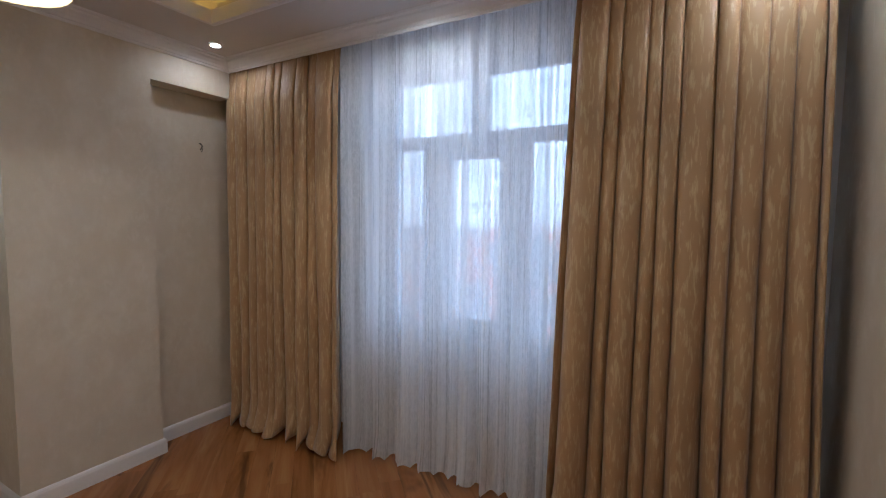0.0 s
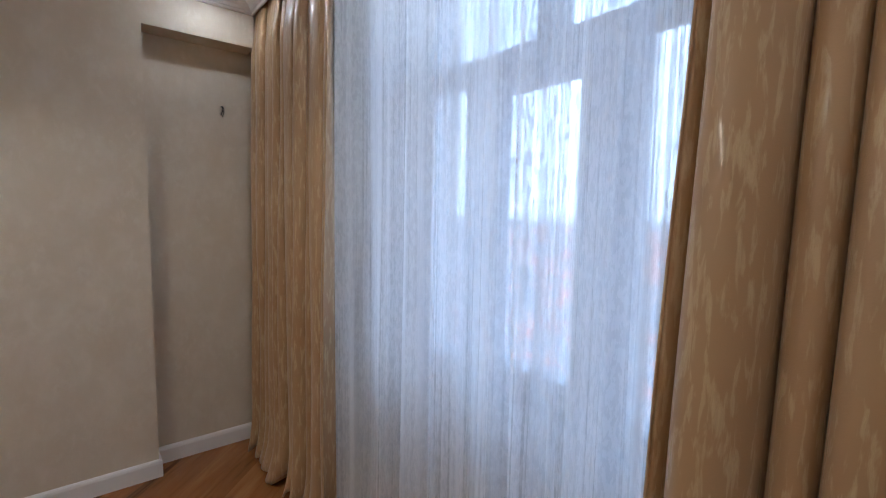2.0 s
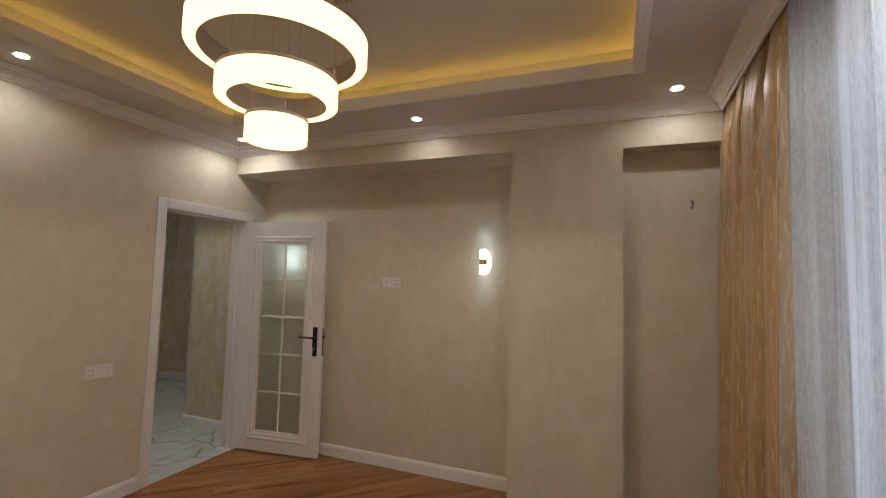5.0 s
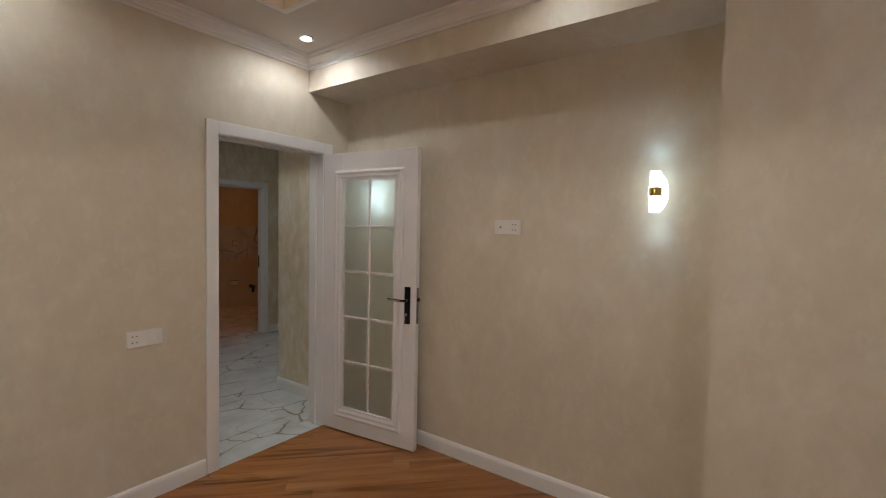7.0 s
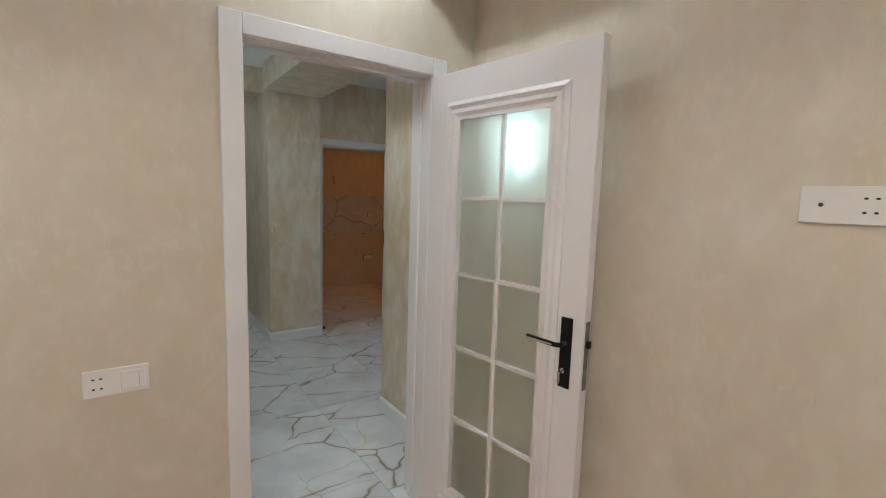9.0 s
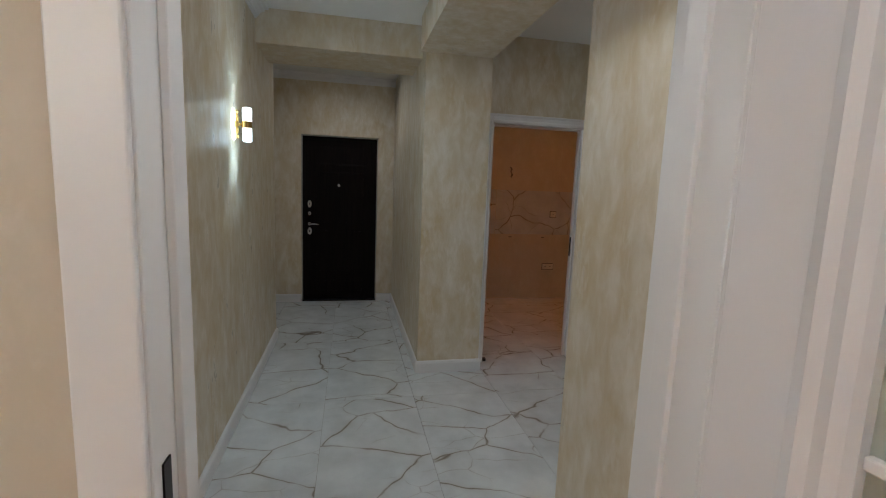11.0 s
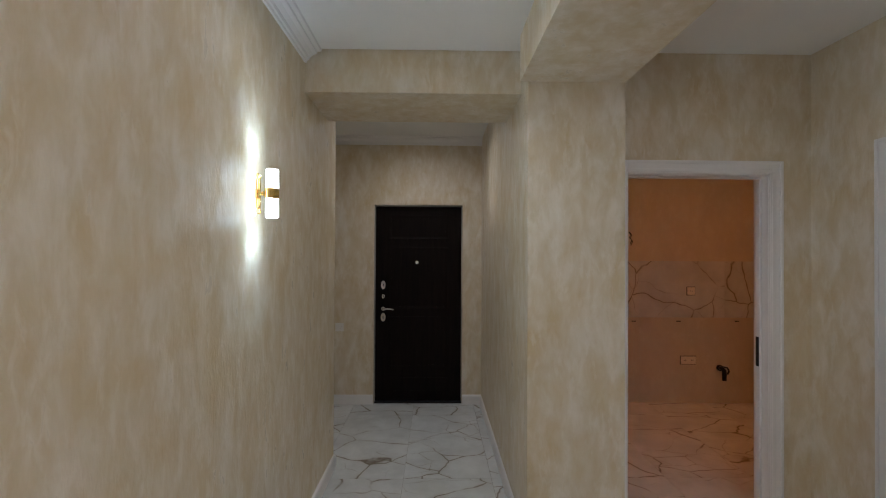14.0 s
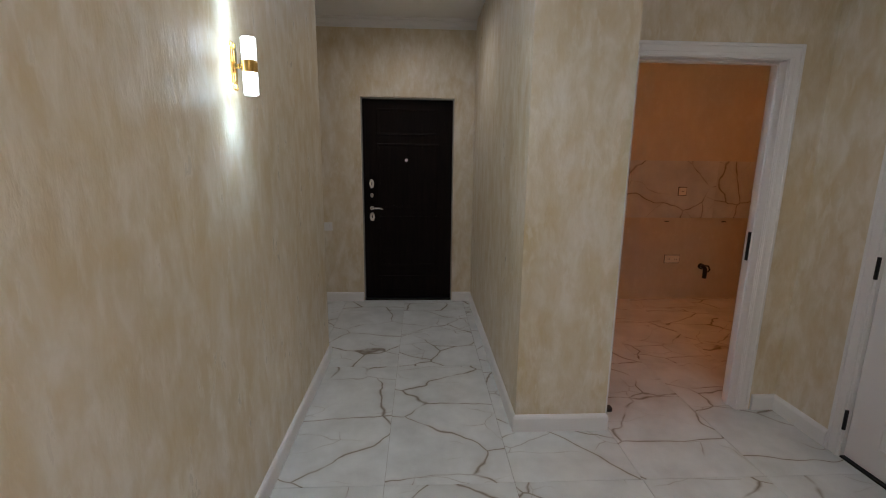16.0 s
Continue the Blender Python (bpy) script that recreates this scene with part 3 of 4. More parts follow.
def door_frame(name, m, w, h, depth, label, sides=(True, True), cw=0.078, flat=False):
    fr = thing(name, m, label, "door frame", kind="structure")
    for s, on in zip((-1, 1), sides):
        if not on:
            continue
        y0 = 0.0 if s < 0 else depth

        def slab(x0, z0, x1, z1, t):
            return (x0, y0, z0, x1, y0 + s * t, z1)
        e = w / 2
        a, b = -e - cw, e + cw
        left, right, top = [slab(a, 0, -e - 0.004, h + cw, 0.013)], [slab(e + 0.004, 0, b, h + cw, 0.013)], [slab(-e - 0.004, h + 0.004, e + 0.004, h + cw, 0.013)]
        if not flat:
            left += [slab(a, 0, a + 0.018, h + cw, 0.019), slab(-e - 0.03, 0, -e - 0.012, h + 0.012, 0.017)]
            right += [slab(b - 0.018, 0, b, h + cw, 0.019), slab(e + 0.012, 0, e + 0.03, h + 0.012, 0.017)]
            top += [slab(a + 0.018, h + cw - 0.018, b - 0.018, h + cw, 0.0187), slab(-e - 0.012, h + 0.012, e + 0.012, h + 0.03, 0.0167)]
        part("casing", boxes(*left, bevel=0.003), M_TRIM, fr)
        part("casing", boxes(*right, bevel=0.003), M_TRIM, fr)
        part("casing_head", boxes(*top, bevel=0.003), M_TRIM, fr)
    e = w / 2
    part("jamb", boxes((-e - 0.028, -0.004, 0, -e, depth + 0.004, h + 0.028), (-e, depth * 0.45, 0, -e + 0.012, depth * 0.75, h), bevel=0.002), M_TRIM, fr)
    part("jamb", boxes((e, -0.004, 0, e + 0.028, depth + 0.004, h + 0.028), (e - 0.012, depth * 0.45, 0, e, depth * 0.75, h), bevel=0.002), M_TRIM, fr)
    part("head_jamb", boxes((-e, -0.004, h, e, depth + 0.004, h + 0.028), (-e + 0.012, depth * 0.45, h - 0.012, e - 0.012, depth * 0.75, h), bevel=0.002), M_TRIM, fr)
    return fr


mid_open = (OPEN_L + OPEN_R) / 2
f1 = door_frame("door_frame_room", pose(mid_open, 0, 0, 0, 0, 180), OPEN_R - OPEN_L, OPEN_H, 0.15, "white flat frame of the open room doorway", flat=True)
e = (OPEN_R - OPEN_L) / 2
part("strike_plate", boxes((-e - 0.001, 0.02, 0.90, -e + 0.0025, 0.045, 1.12), bevel=0.001), M_BLACK, f1, "black strike plate")
f2 = door_frame("door_frame_kitchen", pose((KX0 + KX1) / 2, Y_B, 0, 0, 0, 180), KX1 - KX0, KH, 0.11, "white moulded frame of the kitchen doorway")
e = (KX1 - KX0) / 2
part("strike_plate", boxes((e - 0.016, 0.055, 0.93, e - 0.0121, 0.078, 1.10), bevel=0.001), M_BLACK, f2, "black strike plate")
# a dark block gives the open gap under the jamb its darkness
part("packing_wedge", box(-e - 0.026, -0.012, 0.0, -e + 0.030, 0.030, 0.026, bevel=0.004), M_HOLE_SHADE, f2, "dark block drawn for the gap at the foot of the jamb")
f3 = door_frame("door_frame_side", pose(X_V, (VY0 + VY1) / 2, 0, 0, 0, 90), VY1 - VY0, 2.06, 0.18, "white moulded frame round a closed door", sides=(True, False))
f4 = door_frame("door_frame_hall", pose(X_H, -0.755, 0, 0, 0, -90), 0.82, 2.05, 0.2, "white moulded frame of an open hall doorway", sides=(True, False))
part("strike_plate", boxes((0.4085, 0.055, 0.98, 0.4105, 0.085, 1.10), bevel=0.0008), M_CHROME, f4, "steel strike plate")
for z in (1.0, 1.055):
    part("latch_hole", boxes((0.4065, 0.062, z, 0.4088, 0.078, z + 0.03)), M_HOLE_SHADE, f4)


def ring_moulding(x0, z0, x1, z1, w, t, y):
    """A mitred rectangular moulding standing proud towards -y."""
    bm = bmesh.new()
    prof = [(0.0, 0.0), (0.0, 0.45 * t), (0.22 * w, t), (0.42 * w, 0.55 * t), (0.62 * w, 0.7 * t), (0.82 * w, 0.25 * t), (w, 0.2 * t), (w, 0.0)]
    rings = []
    for sx, sz, cx, cz in ((1, 1, x0, z0), (-1, 1, x1, z0), (-1, -1, x1, z1), (1, -1, x0, z1)):
        rings.append([bm.verts.new((cx + sx * o, y - u, cz + sz * o)) for o, u in prof])
    for i in range(4):
        a, b = rings[i], rings[(i + 1) % 4]
        for j in range(len(prof)):
            bm.faces.new((a[j], a[(j + 1) % len(prof)], b[(j + 1) % len(prof)], b[j]))
    return bm


# open glazed door; its hinge is at the local origin and local x runs to the handle
LEAF_W, LEAF_T = 0.815, 0.042
LEAF_ANGLE = math.degrees(math.atan2(0.815, -0.105))
glazed = thing("glazed_door", pose(0.243, 0.018, 0, 0, 0, LEAF_ANGLE), "open white door with ten frosted glass panes", "door")
GX0, GX1, GZ0, GZ1 = 0.185, 0.637, 0.186, 1.842
part("stile", box(0.0, 0, 0.012, GX0 - 0.0, LEAF_T, 2.043, bevel=0.003), M_DOOR, glazed)
part("stile", box(GX1, 0, 0.012, LEAF_W, LEAF_T, 2.043, bevel=0.003), M_DOOR, glazed)
part("rail", box(GX0, 0.0005, 0.012, GX1, LEAF_T - 0.0005, GZ0), M_DOOR, glazed)
part("rail", box(GX0, 0.0005, GZ1, GX1, LEAF_T - 0.0005, 2.0425), M_DOOR, glazed)
fm = Matrix.Translation((0, LEAF_T, 0)) @ Matrix.Diagonal((1, -1, 1, 1))
mould = ring_moulding(GX0 - 0.075, GZ0 - 0.075, GX1 + 0.075, GZ1 + 0.075, 0.078, 0.014, 0.0)
part("moulding", mould, M_DOOR, glazed)
mould = ring_moulding(GX0 - 0.075, GZ0 - 0.075, GX1 + 0.075, GZ1 + 0.075, 0.078, 0.014, 0.0)
mould.transform(fm)
part("moulding", mould, M_DOOR, glazed)
gxm = (GX0 + GX1) / 2
zs = [GZ0, 0.525, 0.857, 1.188, 1.517, GZ1]
part("muntin", box(gxm - 0.009, 0.012, GZ0, gxm + 0.009, LEAF_T - 0.006, GZ1, bevel=0.003), M_DOOR, glazed)
for z in zs[1:-1]:
    part("muntin", boxes((GX0, 0.0115, z - 0.009, gxm - 0.009, LEAF_T - 0.0055, z + 0.009), (gxm + 0.009, 0.0115, z - 0.009, GX1, LEAF_T - 0.0055, z + 0.009), bevel=0.003), M_DOOR, glazed)
for i in range(5):
    for x0, x1 in ((GX0, gxm - 0.009), (gxm + 0.009, GX1)):
        part("pane", box(x0 + 0.0005, 0.022, zs[i] + (0.0095 if i else 0.0005), x1 - 0.0005, 0.028, zs[i + 1] - (0.0095 if i < 4 else 0.0005)), M_FROST, glazed)


def handle_on(parent, x, z, y, s):
    """Black plate with a lever towards the hinge; s is the side's outward y sign."""
    plate = part("handle_plate", box(x - 0.022, y, z - 0.125, x + 0.022, y + s * 0.008, z + 0.125, bevel=0.003), M_BLACK, parent, "black metal handle plate")
    zl = z + 0.036
    lever = tube([(x, y + s * 0.008, zl), (x, y + s * 0.045, zl), (x - 0.012, y + s * 0.052, zl), (x - 0.06, y + s * 0.052, zl + 0.001), (x - 0.13, y + s * 0.050, zl + 0.002)], 0.0085, 10)
    part("lever", lever, M_BLACK, plate, smooth=True)
    part("lever_inlay", box(x - 0.128, y + s * 0.0585, zl - 0.002, x - 0.02, y + s * 0.0612, zl + 0.003), M_CHROME, plate, "chrome inlay")
    part("key_cylinder", cylinder(0.009, 0.012, 16, m=pose(x, y + s * 0.012, z - 0.06, 90)), M_CHROME, plate)
    if s < 0:
        part("key", boxes((x - 0.003, y - 0.045, z - 0.062, x + 0.003, y - 0.016, z - 0.058), (x - 0.004, y - 0.04, z - 0.10, x + 0.004, y - 0.037, z - 0.062)), M_CHROME, plate, "hanging steel keys")


handle_on(glazed, 0.752, 0.995, 0.0, -1)
M_STEEL = simple("worn_latch_steel", (0.20, 0.185, 0.16), 0.35, 0.8, vary=0.2, scale=30)
latch = part("latch_plate", box(LEAF_W, 0.009, 0.875, LEAF_W + 0.0025, LEAF_T - 0.009, 1.115, bevel=0.001), M_STEEL, glazed, "worn steel latch plate")
part("latch_bolt", box(LEAF_W + 0.002, 0.013, 1.025, LEAF_W + 0.015, LEAF_T - 0.013, 1.050, bevel=0.002), M_BLACK, latch, "black latch bolt")
for z in (0.22, 1.03, 1.82):
    part("hinge", cylinder(0.008, 0.10, 12, m=pose(-0.006, 0.046, z)), M_BLACK, glazed)

# closed white door off the hall
closed = thing("panelled_door", pose(X_V - 0.012, (VY0 + VY1) / 2, 0, 0, 0, 90), "closed white panelled door with black hinges", "door")
e = (VY1 - VY0) / 2
part("leaf", box(-e + 0.003, 0, 0.014, e - 0.003, 0.042, 2.052, bevel=0.003), M_DOOR, closed)
for z0, z1 in ((0.97, 1.905), (0.64, 0.82), (0.15, 0.47)):
    part("moulding", ring_moulding(-e + 0.16, z0, e - 0.16, z1, 0.05, 0.012, 0.0), M_DOOR, closed)
    part("panel", box(-e + 0.23, -0.005, z0 + 0.07, e - 0.23, 0.001, z1 - 0.07 if z1 - z0 > 0.2 else z0 + 0.11, bevel=0.002), M_DOOR, closed)
for z in (1.88, 1.01, 0.21):
    part("hinge", cylinder(0.0085, 0.11, 12, m=pose(-e - 0.004, -0.022, z), bevel=0.002), M_BLACK, closed, "black barrel hinge")

# the dark gap below the leaf is laid in as a black strip
part("threshold", box(-e, -0.006, 0.0, e, 0.06, 0.011, bevel=0.002), M_BLACK, f3, "black strip drawn for the dark gap under the closed door")

# entrance door


def leather():
    m, nt, p = nodes_of("dark_brown_door_film")
    v = coords(nt, (30, 30, 3))
    a = noise_of(nt, v, 1.0, 5, 0.6, 0.5)
    c = ramp(nt, a, (0.3, (0.004, 0.0024, 0.0022)), (0.7, (0.010, 0.0055, 0.0045)))
    nt.links.new(c.outputs[0], p.inputs["Base Color"])
    p.inputs["Roughness"].default_value = 0.5
    p.inputs["Specular IOR Level"].default_value = 0.1
    bump(nt, a, 0.15, 0.003, p)
    return m


M_ENTRY = leather()
EW = (EX1 - EX0) / 2
entry = thing("entrance_door", pose((EX0 + EX1) / 2, Y_E, 0, 0, 0, 180), "closed dark brown steel entrance door with chrome locks", "door")
part("leaf", box(-EW + 0.012, 0.07, 0.014, EW - 0.012, 0.15, EH - 0.014, bevel=0.004), M_ENTRY, entry)
for z0, z1 in ((1.72, 1.98), (0.98, 1.64), (0.36, 0.90), (0.09, 0.26)):
    part("moulding", ring_moulding(-EW + 0.15, z0, EW - 0.15, z1, 0.03, 0.005, 0.07), M_ENTRY, entry)
part("frame_edge", boxes((-EW, 0.05, 0, -EW + 0.010, 0.19, EH), (EW - 0.010, 0.05, 0, EW, 0.19, EH), (-EW + 0.010, 0.05, EH - 0.012, EW - 0.010, 0.19, EH)), simple("grey_steel_edge", (0.42, 0.40, 0.36), 0.4, 0.6), entry, "grey steel frame edge")
part("threshold", box(-EW + 0.01, 0.02, 0.0, EW - 0.01, 0.19, 0.012), M_BLACK, entry)


def oval(x, z, rx, rz, t, y):
    bm = cylinder(1.0, t, 24)
    bm.transform(pose(x, y, z, 90) @ Matrix.Diagonal((rx, rz, 1, 1)))
    return bm


LX = -0.37
for z, rx, rz in ((1.235, 0.024, 0.045), (1.117, 0.015, 0.022), (0.895, 0.026, 0.045)):
    esc = part("lock_escutcheon", oval(LX, z, rx, rz, 0.01, 0.065), M_CHROME, entry, "chrome lock cover")
    part("keyhole", box(LX - 0.004, 0.055, z - 0.014, LX + 0.004, 0.0605, z + 0.014), M_HOLE_SHADE, esc)
part("handle", tube([(LX, 0.07, 0.985), (LX, 0.03, 0.985), (LX + 0.02, 0.02, 0.985), (LX + 0.07, 0.02, 0.987), (LX + 0.115, 0.025, 0.978)], 0.009, 10), M_CHROME, entry, "curved chrome lever", smooth=True)
part("rosette", oval(LX, 0.985, 0.02, 0.02, 0.012, 0.065), M_CHROME, entry)
part("peephole", cylinder(0.017, 0.018, 20, m=pose(-0.015, 0.063, 1.475, 90), bevel=0.003), M_CHROME, entry, "round chrome peephole")

# ------------------------------------------------------------------ window
window = thing("window_1", pose(0, 4.27, 0), "white plastic window with a tilting middle sash", "window", kind="structure")
FX0, FX1, FZ0, FZ1 = 1.47, 2.87, 0.80, 2.53
part("window_frame", boxes((FX0, -0.035, FZ0, 1.545, 0.035, FZ1), (2.795, -0.035, FZ0, FX1, 0.035, FZ1), (1.545, -0.035, 2.468, 2.795, 0.035, FZ1), (1.545, -0.035, FZ0, 2.795, 0.035, 0.852),
                           (1.545, -0.034, 2.03, 2.795, 0.034, 2.115), (2.133, -0.033, 2.115, 2.247, 0.033, 2.468), (1.774, -0.033, 0.852, 1.90, 0.033, 2.03), (2.43, -0.033, 0.852, 2.53, 0.033, 2.03), bevel=0.004), M_PVC, window)
sash = part("sash", boxes((1.902, -0.055, 0.855, 1.988, 0.02, 2.028), (2.342, -0.055, 0.855, 2.428, 0.02, 2.028), (1.988, -0.055, 0.855, 2.342, 0.02, 0.925), (1.988, -0.055, 1.95, 2.342, 0.02, 2.028), bevel=0.004), M_PVC, window)
part("sash_handle", boxes((1.93, -0.075, 1.33, 1.955, -0.055, 1.40), (1.934, -0.10, 1.24, 1.951, -0.085, 1.375), (1.936, -0.09, 1.355, 1.949, -0.07, 1.375), bevel=0.002), M_PVC, sash)
panes = [part("pane", box(a, -0.004, b, c, 0.004, d), M_GLASS, window) for a, b, c, d in
         ((1.545, 0.852, 1.774, 2.03), (1.988, 0.925, 2.342, 1.95), (2.53, 0.852, 2.795, 2.03), (1.545, 2.115, 2.133, 2.468), (2.247, 2.115, 2.795, 2.468))]
for ob in panes:
    ob.visible_shadow = False
part("window_sill", box(FX0 - 0.06, -0.13, 0.765, FX1 + 0.06, 0.03, 0.800, bevel=0.006), M_PVC, window, "white window board")
M_INK = simple("blue_print", (0.08, 0.16, 0.42), 0.6)
for x, z, hh in ((2.48, 0.98, 0.16), (2.48, 1.35, 0.10), (2.482, 1.62, 0.12), (1.83, 1.1, 0.12), (1.832, 1.55, 0.12)):
    part("film_print", boxes(*[(x - 0.012 + 0.009 * k, -0.0345, z + 0.01 * k, x - 0.008 + 0.009 * k, -0.0331, z + hh - 0.013 * k) for k in range(3)]), M_INK, window, "blue print on protective film")

# ------------------------------------------------------------------ curtains


def cloth(x0, x1, z0, z1, folds, depth, fn, nz=44, per=14):
    """A hanging folded cloth between x0 and x1; fn(u, w) shapes it: returns dx, dy, dz. w is 0 at the top, 1 at the hem."""
    n = folds * per
    bm = bmesh.new()
    grid = []
    for j in range(nz + 1):
        w = j / nz
        row = []
        for i in range(n + 1):
            u = i / n
            dx, dy, dz = fn(u, w)
            row.append(bm.verts.new((x0 + (x1 - x0) * u + dx, dy, z1 + (z0 - z1) * w + dz)))
        grid.append(row)
    for a, b in zip(grid, grid[1:]):
        for i in range(n):
            bm.faces.new((a[i], a[i + 1], b[i + 1], b[i]))
    return bm


def nz1(*a):
    return noise.noise(Vector(a))


def drape(name, x0, x1, folds, seed, edge, turn, label):
    """Heavy lined curtain with pinched pleats; edge leans each side's lower end by so many metres (left, right)."""
    rnd = random.Random(seed)
    gaps = [0.0]
    for k in range(folds):
        gaps.append(gaps[-1] + rnd.uniform(0.62, 1.4))
    gaps = [g / gaps[-1] for g in gaps]
    amp = [rnd.uniform(0.75, 1.25) for _ in range(folds)]
    pinch = [rnd.uniform(0.08, 0.14) for _ in range(folds)]
    lean = [rnd.uniform(-0.35, 0.35) for _ in range(folds)]

    def fn(u, w):
        ww = w * w * (3 - 2 * w)
        us = u + 0.012 * nz1(seed + u * 3, w * 1.3, 0.0) * w * math.sin(math.pi * u)
        us = 0.5 / folds + min(max(us, 0.0), 1.0) * (1 - 1 / folds)
        k = 0
        while k < folds - 1 and us > gaps[k + 1]:
            k += 1
        s = (us - gaps[k]) / (gaps[k + 1] - gaps[k])
        # flat-fronted folds with tight valleys that widen towards the hem
        wide = 1.0 - 0.25 * ww * amp[k]
        s2 = min(max(s + lean[k] * ww * math.sin(math.pi * s) * 0.4, 0), 1)
        front = abs(math.sin(math.pi * s2)) ** (0.17 + 0.50 * ww)
        d = (0.095 + 0.075 * ww) * amp[k] * (0.6 + 0.4 * min(1.0, w / 0.12))
        dy = -d * front * wide - 0.012 * ww * math.sin(2 * math.pi * (u * folds * 0.37 + seed))
        dy += 0.010 * nz1(u * 9, w * 4, seed)
        dx = 0.010 * nz1(u * 6 + seed, w * 3, 3.0) * ww
        dx -= pinch[k] * math.sin(2 * math.pi * s) * (gaps[k + 1] - gaps[k]) * (x1 - x0)
        dx += edge[0] * (1 - u) ** 3 * w + edge[1] * u ** 3 * w
        for near in (u, 1 - u):
            if near < 0.03:
                back = (0.03 - near) / 0.03
                dy += turn[0 if near == u else 1] * back * back
        flare = max(0.0, (w - 0.90) / 0.10)
        dy -= 0.035 * flare * flare * (0.3 + front)
        dx += 0.036 * flare * flare * math.sin(u * folds * 5.1 + seed)
        dz = 0.055 * flare * (1 - front) + 0.020 * flare * (0.5 + 0.5 * math.sin(u * folds * 4.3 + seed * 2)) + 0.004
        return dx, dy, dz

    t = thing(name, pose(0, 3.882, 0), label, "curtain", "pair of gold drapes")
    bm = cloth(x0, x1, 0.006, 2.70, folds, 0.06, fn, 60, 16)
    ob = part("cloth", bm, M_DRAPE, t, smooth=True)
    so = ob.modifiers.new("thickness", "SOLIDIFY")
    so.thickness, so.offset = 0.003, 1.0
    # bright turned edges
    for u in (0.0, 1.0):
        pts = []
        for j in range(0, 61, 2):
            dx, dy, dz = fn(u, j / 60)
            pts.append((x0 + (x1 - x0) * u + dx, dy - 0.002, 2.70 + (0.006 - 2.70) * j / 60 + dz))
        part("hem", tube(pts, 0.0035, 6), M_DRAPE, t, smooth=True)
    part("heading_tape", box(x0, -0.02, 2.66, x1, -0.008, 2.71), M_DRAPE, t)
    return t


drape("drape", 0.285, 1.435, 12, 3.0, (0.02, 0.0), (0.26, 0.0), "gold-beige jacquard curtain hanging in deep folds to the floor")
drape("drape", 2.875, 3.83, 12, 8.0, (-0.09, 0.05), (0.0, 0.28), "gold-beige jacquard curtain hanging in deep folds to the floor")
sheer = thing("sheer_curtain", pose(0, 3.905, 0), "white sheer net curtain with upright threads, scalloped hem", "curtain")


def sheer_fn(u, w):
    s = math.sin(u * 46 + 2.2 * nz1(u * 5, 0.4, 1.0) * 3) * (0.020 + 0.016 * w)
    s += 0.006 * math.sin(u * 133 + 4 * nz1(u * 7, 2.0, 5.0)) + 0.002 * math.sin(u * 251 + 5 * nz1(u * 9, 4.0, 5.0))
    dy = s + 0.016 * nz1(u * 11, w * 0.9, 2.0) - 0.03 * max(0, (w - 0.9) * 10) ** 2 * abs(math.sin(u * 31))
    dz = 0.030 * abs(math.sin(u * 60 + 3 * nz1(u * 4, 9, 1))) * max(0.0, (w - 0.93) / 0.07)
    dy -= 0.092 * max(0.0, 1 - u / 0.10) ** 2
    return 0.012 * nz1(u * 9, w * 2, 6.0) * min(1, u * 10), dy, dz


part("cloth", cloth(1.43, 2.98, 0.012, 2.80, 32, 0.03, sheer_fn, 40, 12), M_SHEER, sheer, smooth=True)
track = thing("curtain_track", pose(0, 0, 0), "white double curtain track in the ceiling pocket", "curtain track")
part("rail", box(0.25, 3.84, 2.80, X_R - 0.02, 3.95, 2.84, bevel=0.004), M_PVC, track)

# ------------------------------------------------------------------ lamps and fittings
CH = (2.115, 2.035)
chandelier = thing("ring_chandelier", pose(CH[0], CH[1], 0), "hanging lamp of three glowing white rings", "chandelier")
M_RIM = simple("satin_white_metal", (0.50, 0.44, 0.40), 0.4, 0.3)
for r, z in ((0.111, 2.055), (0.217, 2.205), (0.322, 2.380)):
    ring = part("ring", lathe([(r - 0.040, z), (r - 0.003, z), (r, z + 0.003), (r, z + 0.078), (r - 0.040, z + 0.078)], 64, closed=True), M_RING, chandelier, "glowing acrylic ring")
    part("rim", lathe([(r - 0.041, z + 0.0785), (r + 0.001, z + 0.0785), (r + 0.001, z + 0.090), (r - 0.041, z + 0.090)], 64, closed=True), M_RIM, ring, "satin metal rim")
    part("liner", lathe([(r - 0.0425, z + 0.002), (r - 0.0405, z + 0.002), (r - 0.0405, z + 0.088), (r - 0.0425, z + 0.088)], 64, closed=True), M_RIM, ring, "satin metal inner band")
    for k in range(3):
        a = 2.1 * k + r * 9
        part("wire", tube([((r - 0.012) * math.cos(a), (r - 0.012) * math.sin(a), z + 0.098), ((r - 0.012) * math.cos(a), (r - 0.012) * math.sin(a), H + 0.13)], 0.0010, 5), M_CHROME, ring, "thin steel wire")
part("canopy", cylinder(0.38, 0.04, 48, m=pose(0, 0, H + 0.149), bevel=0.006), M_RIM, chandelier)


def downlight(x, y, z, led=M_LED_SPOT, label="small round recessed ceiling light, lit"):
    d = thing("downlight", pose(x, y, z), label, "downlight", "recessed ceiling lights")
    part("bezel", lathe([(0.030, -0.001), (0.034, -0.007), (0.046, -0.004), (0.047, -0.0005)], 32), M_CHROME, d)
    part("lens", cylinder(0.029, 0.004, 24, m=pose(0, 0, -0.0085)), led, d)
    return d


